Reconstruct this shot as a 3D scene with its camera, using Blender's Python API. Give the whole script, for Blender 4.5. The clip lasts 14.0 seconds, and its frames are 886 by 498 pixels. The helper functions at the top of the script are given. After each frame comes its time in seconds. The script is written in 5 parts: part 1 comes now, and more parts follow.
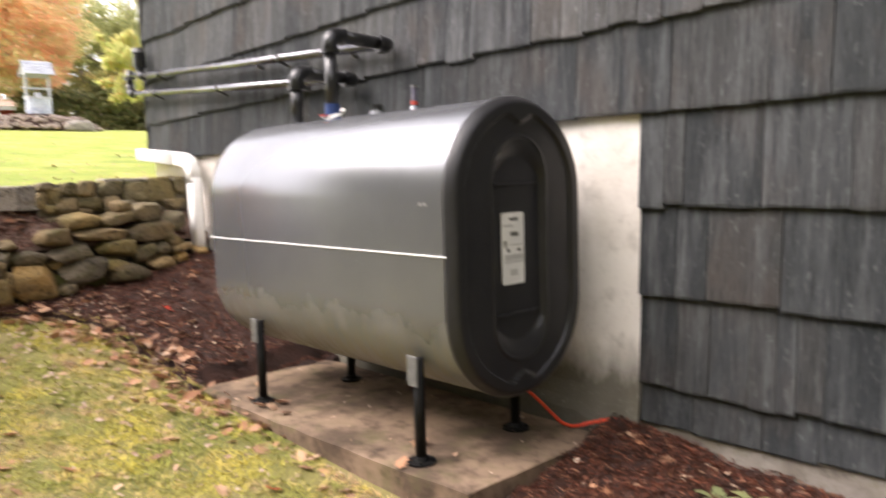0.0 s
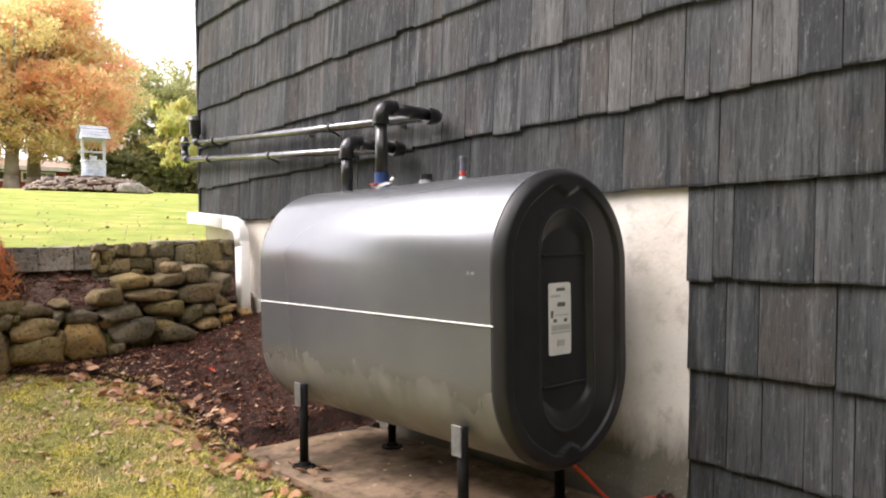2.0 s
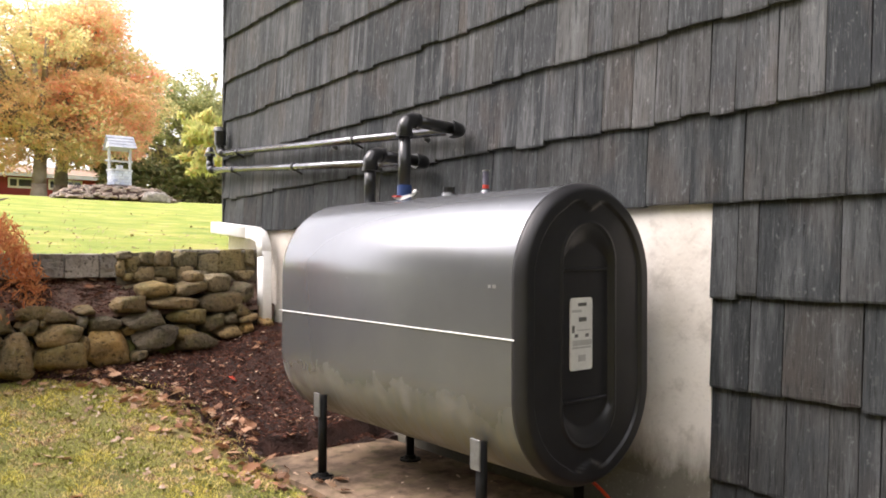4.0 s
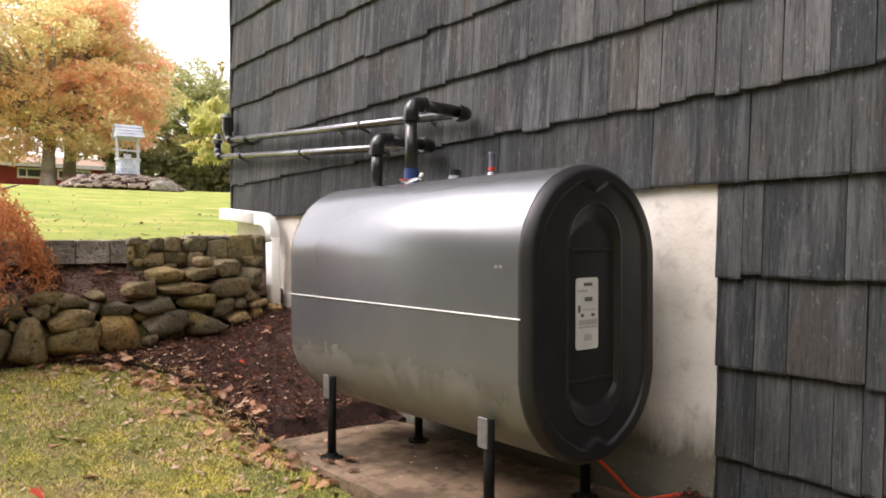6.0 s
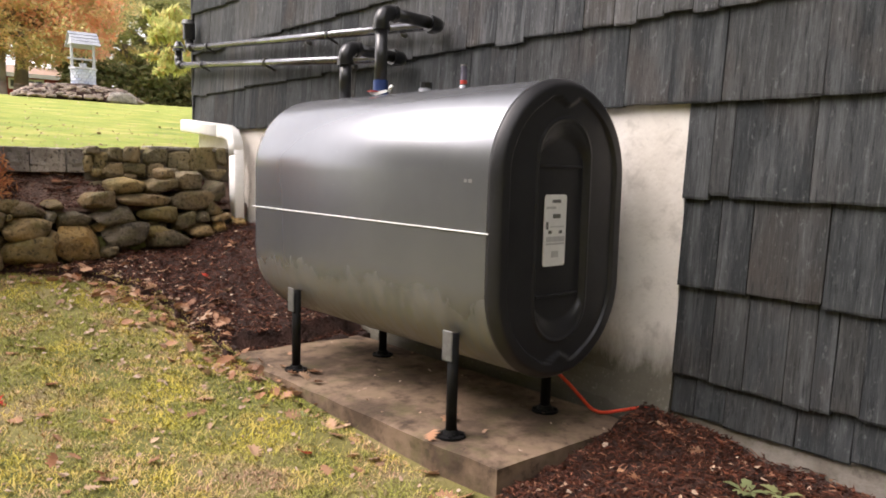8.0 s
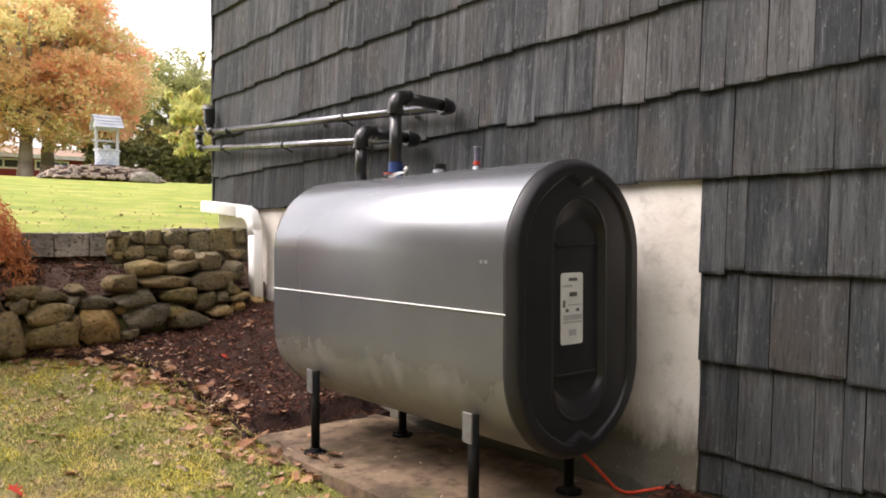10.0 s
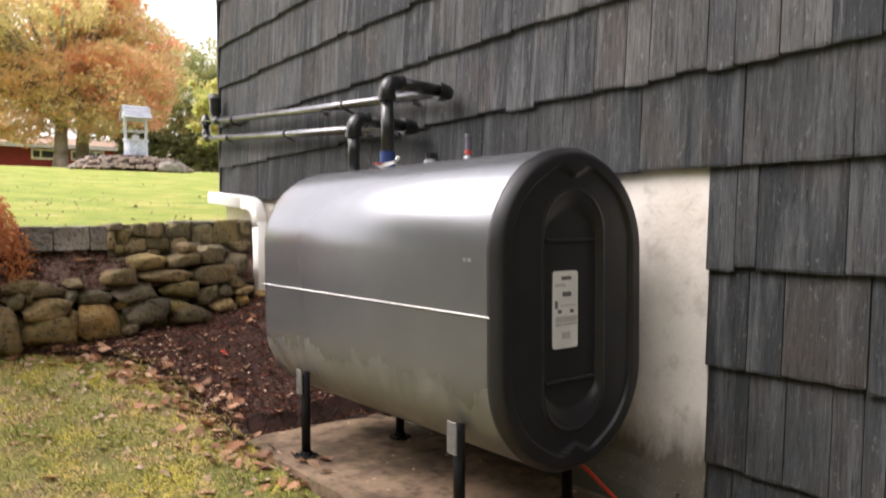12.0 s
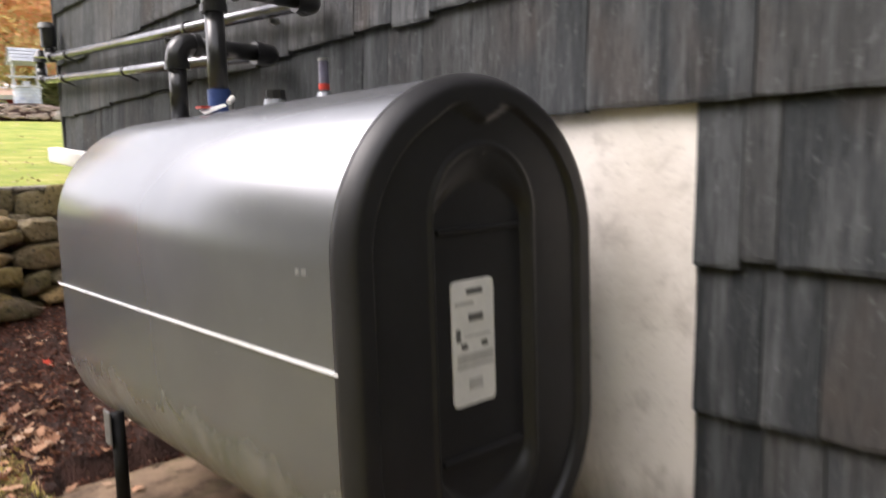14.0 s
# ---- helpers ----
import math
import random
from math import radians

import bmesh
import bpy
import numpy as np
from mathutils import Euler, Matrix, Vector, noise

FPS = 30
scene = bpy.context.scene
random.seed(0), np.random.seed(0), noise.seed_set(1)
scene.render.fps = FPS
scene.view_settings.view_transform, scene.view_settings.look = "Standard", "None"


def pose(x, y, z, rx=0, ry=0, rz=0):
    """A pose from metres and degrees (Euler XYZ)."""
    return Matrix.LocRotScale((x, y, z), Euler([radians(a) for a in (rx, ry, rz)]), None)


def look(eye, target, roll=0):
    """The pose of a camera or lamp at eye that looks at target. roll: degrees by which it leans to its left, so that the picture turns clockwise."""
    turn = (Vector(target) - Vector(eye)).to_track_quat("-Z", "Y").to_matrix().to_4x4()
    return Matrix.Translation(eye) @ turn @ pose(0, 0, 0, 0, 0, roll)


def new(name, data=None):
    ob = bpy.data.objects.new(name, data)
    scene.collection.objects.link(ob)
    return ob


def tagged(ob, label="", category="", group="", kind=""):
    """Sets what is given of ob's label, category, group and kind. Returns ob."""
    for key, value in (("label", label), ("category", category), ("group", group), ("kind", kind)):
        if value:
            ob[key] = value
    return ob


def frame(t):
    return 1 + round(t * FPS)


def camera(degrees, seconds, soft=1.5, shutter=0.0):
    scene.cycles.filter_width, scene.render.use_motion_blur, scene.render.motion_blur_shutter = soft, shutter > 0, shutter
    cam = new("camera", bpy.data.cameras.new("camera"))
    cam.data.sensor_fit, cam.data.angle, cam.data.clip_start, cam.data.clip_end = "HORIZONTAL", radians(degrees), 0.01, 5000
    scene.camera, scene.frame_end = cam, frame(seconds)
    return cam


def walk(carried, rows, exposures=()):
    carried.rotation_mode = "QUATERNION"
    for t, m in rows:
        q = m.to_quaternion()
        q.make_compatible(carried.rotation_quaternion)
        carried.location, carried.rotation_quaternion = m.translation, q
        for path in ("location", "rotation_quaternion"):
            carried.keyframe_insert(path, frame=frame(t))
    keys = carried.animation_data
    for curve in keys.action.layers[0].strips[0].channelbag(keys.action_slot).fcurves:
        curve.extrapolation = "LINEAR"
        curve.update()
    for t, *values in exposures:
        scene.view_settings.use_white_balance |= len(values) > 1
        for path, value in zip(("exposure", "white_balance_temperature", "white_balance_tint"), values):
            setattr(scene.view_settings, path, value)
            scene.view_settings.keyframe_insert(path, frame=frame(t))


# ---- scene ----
cam = camera(60.5, 14.0, soft=1.8, shutter=0.8)
PATH = [
    (0, (-2.579, -1.886, 1.081), (-1.22, -0.433, 0.882), -1.7),
    (0.5, (-2.604, -1.872, 1.086), (-1.338, -0.328, 0.967), -1.0),
    (1, (-2.615, -1.865, 1.078), (-1.356, -0.314, 0.985), -0.5),
    (1.5, (-2.619, -1.864, 1.086), (-1.339, -0.328, 1.025), -0.8),
    (2, (-2.623, -1.878, 1.094), (-1.327, -0.355, 1.069), -0.7),
    (2.5, (-2.63, -1.889, 1.101), (-1.317, -0.38, 1.123), -0.2),
    (3, (-2.631, -1.884, 1.093), (-1.341, -0.356, 1.11), 0.1),
    (3.5, (-2.631, -1.874, 1.094), (-1.367, -0.324, 1.113), 0.4),
    (6, (-2.648, -1.9, 1.066), (-1.407, -0.331, 1.045), -0.1),
    (6.5, (-2.647, -1.891, 1.055), (-1.395, -0.332, 1.021), 0.1),
    (7, (-2.648, -1.887, 1.016), (-1.367, -0.356, 0.902), 0.4),
    (7.5, (-2.641, -1.873, 1.015), (-1.334, -0.377, 0.784), 0.7),
    (8, (-2.641, -1.872, 1.024), (-1.335, -0.373, 0.806), 1.5),
    (8.5, (-2.644, -1.887, 1.04), (-1.336, -0.387, 0.839), 1.5),
    (9, (-2.652, -1.898, 1.074), (-1.364, -0.372, 0.965), 0.8),
    (11.5, (-2.574, -1.856, 1.076), (-1.309, -0.307, 1.053), -0.2),
    (12, (-2.379, -1.837, 1.105), (-1.172, -0.244, 1.029), -0.3),
    (12.5, (-2.217, -1.718, 1.091), (-0.966, -0.172, 0.881), -1.8),
    (13, (-2.017, -1.506, 1.156), (-0.612, -0.101, 0.924), -0.4),
    (13.5, (-1.797, -1.337, 1.119), (-0.395, 0.069, 0.873), -1.5),
    (14, (-1.556, -1.145, 1.176), (-0.234, 0.339, 0.946), -1.9),
]
EXPOSURES = [(0, 1.95, 6750, 19), (0.5, 1.78, 6750, 19), (1, 1.78, 6700, 18), (3.5, 1.78, 6650, 18), (6, 1.56, 6750, 19), (9, 1.54, 6750, 19), (11.5, 1.54, 6700, 18), (13, 1.5, 6600, 18), (13.5, 1.5, 6600, 18), (14, 1.6, 6600, 18)]
walk(cam, [(t, look(eye, target, roll)) for t, eye, target, roll in PATH], EXPOSURES)

# ---- world, sun, exposure ----
world = bpy.data.worlds.new("overcast_sky")
scene.world = world
world.use_nodes = True
wt = world.node_tree
wt.nodes.clear()
sky = wt.nodes.new("ShaderNodeTexSky")
sky.sky_type, sky.sun_disc = "NISHITA", False
sky.sun_elevation, sky.sun_rotation = radians(52), radians(-60)
sky.air_density, sky.dust_density, sky.ozone_density = 1.0, 4.0, 1.0
grey = wt.nodes.new("ShaderNodeHueSaturation")
grey.inputs["Saturation"].default_value = 0.22
back = wt.nodes.new("ShaderNodeBackground")
back.inputs["Strength"].default_value = 0.15
wo = wt.nodes.new("ShaderNodeOutputWorld")
wt.links.new(sky.outputs[0], grey.inputs["Color"])
cloud = wt.nodes.new("ShaderNodeMix")
cloud.data_type = "RGBA"
cloud.inputs[0].default_value = 0.45
cloud.inputs[7].default_value = (5.6, 5.7, 5.8, 1)
wt.links.new(grey.outputs[0], cloud.inputs[6])
wt.links.new(cloud.outputs[2], back.inputs["Color"])
wt.links.new(back.outputs[0], wo.inputs["Surface"])
sun = new("sun", bpy.data.lights.new("sun", "SUN"))
sun.data.energy, sun.data.angle, sun.data.color = 0.9, radians(35), (1.0, 0.96, 0.9)
sun.matrix_world = look((-26, 15, 38), (0, 0, 0))

# ---- materials ----


class Nodes:
    """A small helper to lay out a node material."""

    def __init__(self, name):
        self.m = bpy.data.materials.new(name)
        self.m.use_nodes = True
        self.t = self.m.node_tree
        self.b = self.t.nodes["Principled BSDF"]

    def add(self, kind, **inputs):
        n = self.t.nodes.new(kind)
        for k, v in inputs.items():
            self.put(n.inputs[k.replace("_", " ")], v)
        return n

    def put(self, socket, v):
        if hasattr(v, "is_output"):
            self.t.links.new(v, socket)
        else:
            socket.default_value = (*v, 1) if isinstance(v, tuple) and len(v) == 3 and socket.type == "RGBA" else v

    def pos(self, sx=1, sy=1, sz=1, own=False, shift=None):
        if own:
            out = self.add("ShaderNodeTexCoord").outputs["Object"]
        else:
            out = self.add("ShaderNodeNewGeometry").outputs["Position"]
        mp = self.add("ShaderNodeMapping", Vector=out, Scale=(sx, sy, sz))
        if shift is not None:
            self.put(mp.inputs["Location"], shift)
        return mp.outputs[0]

    def noise(self, vec, scale, detail=4.0, rough=0.55):
        return self.add("ShaderNodeTexNoise", Vector=vec, Scale=scale, Detail=detail, Roughness=rough).outputs["Fac"]

    def ramp(self, fac, stops):
        n = self.add("ShaderNodeValToRGB", Fac=fac)
        e = n.color_ramp.elements
        e[0].position, e[1].position = stops[0][0], stops[-1][0]
        for p, _ in stops[1:-1]:
            e.new(p)
        for i, (p, c) in enumerate(stops):
            e[i].color = (*c, 1) if isinstance(c, tuple) else (c, c, c, 1)
        return n.outputs[0]

    def mix(self, fac, a, b, how="MIX"):
        n = self.add("ShaderNodeMix")
        n.data_type, n.blend_type = "RGBA", how
        self.put(n.inputs[0], fac)
        self.put(n.inputs[6], a)
        self.put(n.inputs[7], b)
        return n.outputs[2]

    def math(self, how, a, b=0.0):
        n = self.add("ShaderNodeMath")
        n.operation = how
        self.put(n.inputs[0], a)
        self.put(n.inputs[1], b)
        return n.outputs[0]

    def rand(self):
        """A number of its own for each object and each island of a joined mesh."""
        a = self.add("ShaderNodeObjectInfo").outputs["Random"]
        b = self.add("ShaderNodeNewGeometry").outputs["Random Per Island"]
        return self.math("FRACT", self.math("ADD", a, b))

    def bump(self, height, strength, distance=0.01):
        n = self.add("ShaderNodeBump", Height=height, Strength=strength, Distance=distance)
        self.put(self.b.inputs["Normal"], n.outputs[0])

    def done(self, color, rough=0.6, metal=0.0, spec=None):
        self.put(self.b.inputs["Base Color"], color)
        self.put(self.b.inputs["Roughness"], rough)
        self.put(self.b.inputs["Metallic"], metal)
        if spec is not None:
            self.put(self.b.inputs["Specular IOR Level"], spec)
        return self.m


def simple(name, c1, c2, scale, rough=0.6, metal=0.0, bump=0.2, fine=8.0, distance=0.004, spec=None):
    """Two close colours at two scales, with a fine relief."""
    k = Nodes(name)
    p = k.pos()
    a, b = k.noise(p, scale), k.noise(p, scale * fine, 3.0)
    c = k.mix(k.ramp(a, [(0.35, 0.0), (0.65, 1.0)]), c1, c2)
    c = k.mix(0.35, c, k.mix(b, (0.3, 0.3, 0.3), (0.75, 0.75, 0.75)), "OVERLAY")
    k.bump(b, bump, distance)
    return k.done(c, rough, metal, spec)


def shingle_material(name, gain):
    """Split cedar with upright grain; gain scales the brightness of the whole colour."""
    sx = sy = 26.0
    k = Nodes(name)
    r = k.rand()
    far = k.add("ShaderNodeCombineXYZ", X=k.math("MULTIPLY", r, 37.0), Y=k.math("MULTIPLY", r, 91.0), Z=k.math("MULTIPLY", r, 13.0)).outputs[0]
    grain = k.noise(k.pos(sx, sy, 0.9, shift=far), 3.2, 6.0, 0.65)
    hair = k.noise(k.pos(95, 95, 1.6, shift=far), 2.2, 3.0, 0.6)
    streak = k.noise(k.pos(12, 12, 0.55, shift=far), 1.3, 5.0, 0.6)
    patch = k.noise(k.pos(), 1.1, 4.0)
    tone = k.ramp(r, [(0.0, (0.0224, 0.02588, 0.02992)), (0.25, (0.0368, 0.04091, 0.04576)), (0.55, (0.0528, 0.05761, 0.06248)), (0.8, (0.0496, 0.04926, 0.04928)), (1.0, (0.08, 0.08517, 0.08888))])
    tone = k.mix(k.ramp(streak, [(0.46, 0.0), (0.66, 0.7)]), tone, (0.112, 0.1211, 0.1294))
    tone = k.mix(k.ramp(patch, [(0.38, 0.0), (0.62, 0.55)]), tone, (0.024, 0.02839, 0.03256))
    tone = k.mix(k.ramp(k.noise(k.pos(2.2, 2.2, 1.1, shift=far), 1.6, 4.0), [(0.54, 0.0), (0.70, 0.35)]), tone, (0.084, 0.06513, 0.05456))
    tone = k.mix(k.ramp(grain, [(0.32, 0.75), (0.46, 0.0)]), tone, (0.0112, 0.01336, 0.01496))
    tone = k.mix(k.ramp(grain, [(0.58, 0.0), (0.74, 0.5)]), tone, (0.168, 0.1779, 0.1866))
    tone = k.mix(k.ramp(hair, [(0.30, 0.45), (0.46, 0.0)]), tone, (0.0128, 0.01336, 0.01496))
    tone = k.mix(k.ramp(hair, [(0.58, 0.0), (0.78, 0.3)]), tone, (0.192, 0.2029, 0.213))
    fleck = k.noise(k.pos(3, 3, 1.6, shift=far), 14.0, 4.0, 0.7)
    tone = k.mix(k.ramp(fleck, [(0.60, 0.0), (0.74, 0.5)]), tone, (0.192, 0.2029, 0.213))
    smear = k.add("ShaderNodeTexNoise", Vector=k.pos(1.0, 1.0, 0.8, shift=far), Scale=7.0, Detail=7.0, Roughness=0.75, Distortion=1.2).outputs["Fac"]
    tone = k.mix(k.ramp(smear, [(0.60, 0.0), (0.70, 0.24)]), tone, (0.152, 0.1628, 0.1672))
    tone = k.mix(1.0, tone, gain, "MULTIPLY")
    k.bump(k.math("ADD", grain, k.math("MULTIPLY", hair, 0.6)), 0.7, 0.007)
    return k.done(tone, 0.9, 0.0, 0.2)


def metal_tank_material():
    """Silver paint with pale, run-down splashes of dried mud along the belly."""
    k = Nodes("silver_tank_paint")
    p = k.pos()
    z = k.add("ShaderNodeSeparateXYZ", Vector=p).outputs["Z"]
    run = k.noise(k.pos(1, 5.2, 1.5), 1.5, 4.0, 0.5)
    blot = k.noise(k.pos(1, 3.0, 2.2), 2.0, 5.0, 0.55)
    edge = k.math("ADD", z, k.math("MULTIPLY", blot, -0.34))
    low = k.ramp(edge, [(0.26, 1.0), (0.325, 0.75), (0.365, 0.0)])
    mud = k.math("MULTIPLY", low, k.ramp(run, [(0.40, 0.10), (0.45, 0.70), (0.50, 0.85), (0.515, 0.15), (0.57, 0.25), (0.60, 0.75)]))
    fine = k.noise(k.pos(1, 0.5, 8), 60, 4.0)
    cloud = k.noise(p, 2.2, 4.0)
    c = k.mix(k.ramp(cloud, [(0.35, 0.0), (0.7, 1.0)]), (0.200, 0.208, 0.225), (0.240, 0.248, 0.265))
    c = k.mix(mud, c, (0.245, 0.235, 0.213))
    dirt = k.noise(p, 5.0, 6.0, 0.7)
    c = k.mix(k.ramp(dirt, [(0.62, 0.0), (0.75, 0.25)]), c, (0.25, 0.24, 0.22))
    rough = k.mix(mud, k.mix(fine, (0.23, 0.23, 0.23), (0.29, 0.29, 0.29)), (0.72, 0.72, 0.72))
    k.bump(k.noise(k.pos(), 3.0, 2.0), 0.05, 0.02)
    return k.done(c, rough, k.math("SUBTRACT", 0.66, k.math("MULTIPLY", mud, 0.45)))


def grass_material(name, shades, scale=1.0):
    k = Nodes(name)
    p = k.pos()
    a = k.noise(p, 1.1 * scale, 4.0)
    b = k.noise(p, 7.0 * scale, 5.0)
    r = k.rand()
    f = k.math("ADD", k.math("MULTIPLY", a, 0.65), k.math("ADD", k.math("MULTIPLY", b, 0.25), k.math("MULTIPLY", r, 0.22)))
    c = k.ramp(f, [(0.36 + 0.10 * i, s) for i, s in enumerate(shades)])
    k.bump(k.noise(p, 60.0 * scale, 3.0), 0.6, 0.02)
    return k.done(c, 0.8, 0.0, 0.2)


def blade_material():
    """Grass in blotches of green, straw and brown, each blade a little different."""
    k = Nodes("grass_blades")
    p = k.pos()
    f = k.math("ADD", k.math("MULTIPLY", k.noise(p, 3.4, 6.0, 0.7), 0.66), k.math("ADD", k.math("MULTIPLY", k.noise(p, 15.0, 4.0), 0.28), k.math("MULTIPLY", k.rand(), 0.12)))
    c = k.ramp(f, [(0.41, (0.0854, 0.0889, 0.0285)), (0.46, (0.228, 0.235, 0.0494)), (0.51, (0.479, 0.403, 0.0933)), (0.555, (0.637, 0.481, 0.188)), (0.60, (0.524, 0.325, 0.208)), (0.66, (0.274, 0.157, 0.104))])
    bare = k.ramp(k.noise(p, 2.3, 6.0, 0.65), [(0.55, 0.0), (0.61, 0.85)])
    c = k.mix(bare, c, k.mix(k.rand(), (0.296, 0.188, 0.125), (0.569, 0.397, 0.274)))
    lush = k.ramp(k.noise(k.pos(1, 1, 1, shift=(7.0, 3.0, 0.0)), 3.1, 6.0, 0.65), [(0.48, 0.0), (0.55, 0.9)])
    c = k.mix(lush, c, k.mix(k.rand(), (0.131, 0.157, 0.0384), (0.388, 0.392, 0.0823)))
    moss = k.ramp(k.noise(k.pos(1, 1, 1, shift=(2.0, 9.0, 0.0)), 2.7, 3.0, 0.55), [(0.50, 0.0), (0.60, 0.75)])
    c = k.mix(moss, c, k.mix(k.rand(), (0.502, 0.418, 0.0549), (0.637, 0.522, 0.0989)))
    return k.done(c, 0.75, 0.0, 0.2)


def leaf_material(name, shades, through_light=0.35):
    k = Nodes(name)
    r = k.rand()
    c = k.ramp(r, [(i / max(1, len(shades) - 1), s) for i, s in enumerate(shades)])
    c = k.mix(0.16, c, k.mix(k.noise(k.pos(), 0.55, 3.0), (0.25, 0.25, 0.25), (0.8, 0.8, 0.8)), "OVERLAY")
    m = k.done(c, 0.65, 0.0, 0.25)
    t = k.add("ShaderNodeBsdfTranslucent", Color=c)
    mx = k.add("ShaderNodeMixShader", Fac=through_light)
    k.t.links.new(k.b.outputs[0], mx.inputs[1])
    k.t.links.new(t.outputs[0], mx.inputs[2])
    k.t.links.new(mx.outputs[0], k.t.nodes["Material Output"].inputs["Surface"])
    return m


def stone_material(name, shades, moss=0.5):
    k = Nodes(name)
    r = k.rand()
    p = k.pos()
    far = k.add("ShaderNodeVectorMath", **{})
    far.operation = "ADD"
    k.put(far.inputs[0], p)
    k.put(far.inputs[1], k.add("ShaderNodeCombineXYZ", X=k.math("MULTIPLY", r, 50.0)).outputs[0])
    q = far.outputs[0]
    c = k.ramp(r, [(i / max(1, len(shades) - 1), s) for i, s in enumerate(shades)])
    a, b = k.noise(q, 5.0, 6.0, 0.6), k.noise(q, 38.0, 5.0, 0.65)
    c = k.mix(k.ramp(a, [(0.4, 0.0), (0.65, 0.6)]), c, (0.075, 0.07, 0.058))
    c = k.mix(k.ramp(k.noise(q, 9.0, 5.0), [(0.5, 0.0), (0.68, moss)]), c, (0.10, 0.10, 0.032))
    c = k.mix(k.ramp(b, [(0.57, 0.0), (0.74, 0.5)]), c, (0.33, 0.30, 0.24))
    c = k.mix(k.ramp(b, [(0.34, 0.85), (0.46, 0.0)]), c, (0.03, 0.028, 0.022))
    k.bump(k.math("ADD", a, k.math("MULTIPLY", b, 0.5)), 1.0, 0.05)
    return k.done(c, 0.88, 0.0, 0.2)


def concrete_material(name, base, stain, scale=3.0, moss=0.0, low=None, spots=0.55, relief=0.4):
    k = Nodes(name)
    p = k.pos()
    a, b, d = k.noise(p, scale, 6.0, 0.65), k.noise(p, 70.0, 4.0), k.noise(p, scale * 4, 6.0, 0.7)
    c = k.mix(k.ramp(a, [(0.42, 0.0), (0.58, 0.85)]), base, stain)
    c = k.mix(k.ramp(d, [(0.54, 0.0), (0.68, spots)]), c, tuple(v * 0.55 for v in stain))
    if moss:
        c = k.mix(k.ramp(k.noise(p, 6.0, 6.0, 0.7), [(0.5, 0.0), (0.65, moss)]), c, (0.1, 0.095, 0.04))
    if low is not None:
        z = k.add("ShaderNodeSeparateXYZ", Vector=p).outputs["Z"]
        e = k.math("ADD", z, k.math("MULTIPLY", k.noise(k.pos(6, 6, 2), 1.0, 6.0, 0.7), -0.36))
        c = k.mix(k.ramp(e, [(0.0, 0.9), (0.06, 0.6), (0.2, 0.0)]), c, low)
    c = k.mix(k.ramp(b, [(0.28, 0.4), (0.38, 0.0)]), c, tuple(v * 0.6 for v in base))
    k.bump(k.math("ADD", b, k.math("MULTIPLY", d, 1.5)), relief, 0.006)
    return k.done(c, 0.92, 0.0, 0.2)


# One shingle colour at two strengths: the lowest five courses darker, the rest paler.
M_SHINGLE = shingle_material("light_grey_shingle", (1.36, 1.30, 1.25))
M_SLATE = shingle_material("dark_grey_shingle", (0.89, 0.875, 0.84))
M_SHEATH = simple("dark_sheathing", (0.03, 0.03, 0.03), (0.05, 0.05, 0.05), 3.0, 0.9)
M_TANK = metal_tank_material()
M_CAP = simple("charcoal_cap", (0.013, 0.013, 0.0145), (0.020, 0.020, 0.022), 5.0, 0.40, 0.0, 0.06, 12.0, 0.002, 0.4)
M_BLACK = simple("black_pipe_paint", (0.010, 0.010, 0.011), (0.016, 0.016, 0.017), 12.0, 0.28, 0.0, 0.12, 9.0, 0.002, 0.4)
for s, v in (("Coat Weight", 0.3), ("Coat Roughness", 0.16), ("Coat IOR", 1.6)):
    M_BLACK.node_tree.nodes["Principled BSDF"].inputs[s].default_value = v
M_LEG = simple("black_leg_pipe", (0.006, 0.006, 0.0065), (0.010, 0.010, 0.010), 14.0, 0.55, 0.0, 0.15, 9.0, 0.002, 0.15)
M_PIPE = simple("polished_black_steel", (0.16, 0.16, 0.175), (0.24, 0.24, 0.255), 12.0, 0.26, 0.85, 0.08, 9.0, 0.002)
M_BLUE = simple("blue_fitting", (0.012, 0.035, 0.13), (0.02, 0.05, 0.17), 20.0, 0.4)
M_GALV = simple("galvanised_steel", (0.13, 0.13, 0.127), (0.20, 0.20, 0.195), 25.0, 0.55, 0.5)
M_WELD = simple("pale_seam_sealant", (0.66, 0.66, 0.65), (0.76, 0.76, 0.75), 30.0, 0.5)
M_FOUND = concrete_material("pale_foundation_render", (0.70, 0.665, 0.615), (0.56, 0.52, 0.47), 2.2, 0.0, (0.085, 0.078, 0.055), 0.34, 0.22)
M_PAD = concrete_material("concrete_pad", (0.225, 0.158, 0.108), (0.0585, 0.0405, 0.0288), 2.6, 0.5)
M_FOOTING = concrete_material("grey_footing", (0.255, 0.232, 0.203), (0.15, 0.131, 0.109), 4.0, 0.4)
M_WHITE = simple("white_gutter_paint", (0.74, 0.73, 0.70), (0.80, 0.80, 0.78), 6.0, 0.4, 0.0, 0.05)
M_LABEL = simple("label_paper", (0.66, 0.66, 0.66), (0.74, 0.74, 0.73), 9.0, 0.5)
M_INK = simple("label_ink", (0.10, 0.10, 0.10), (0.14, 0.14, 0.14), 9.0, 0.6)
M_PALEINK = simple("label_pale_ink", (0.42, 0.42, 0.42), (0.48, 0.48, 0.48), 9.0, 0.6)
M_RED = simple("red_plastic", (0.42, 0.03, 0.02), (0.5, 0.05, 0.03), 9.0, 0.45)
M_CORD = simple("orange_cord", (0.62, 0.05, 0.02), (0.72, 0.08, 0.03), 20.0, 0.45)
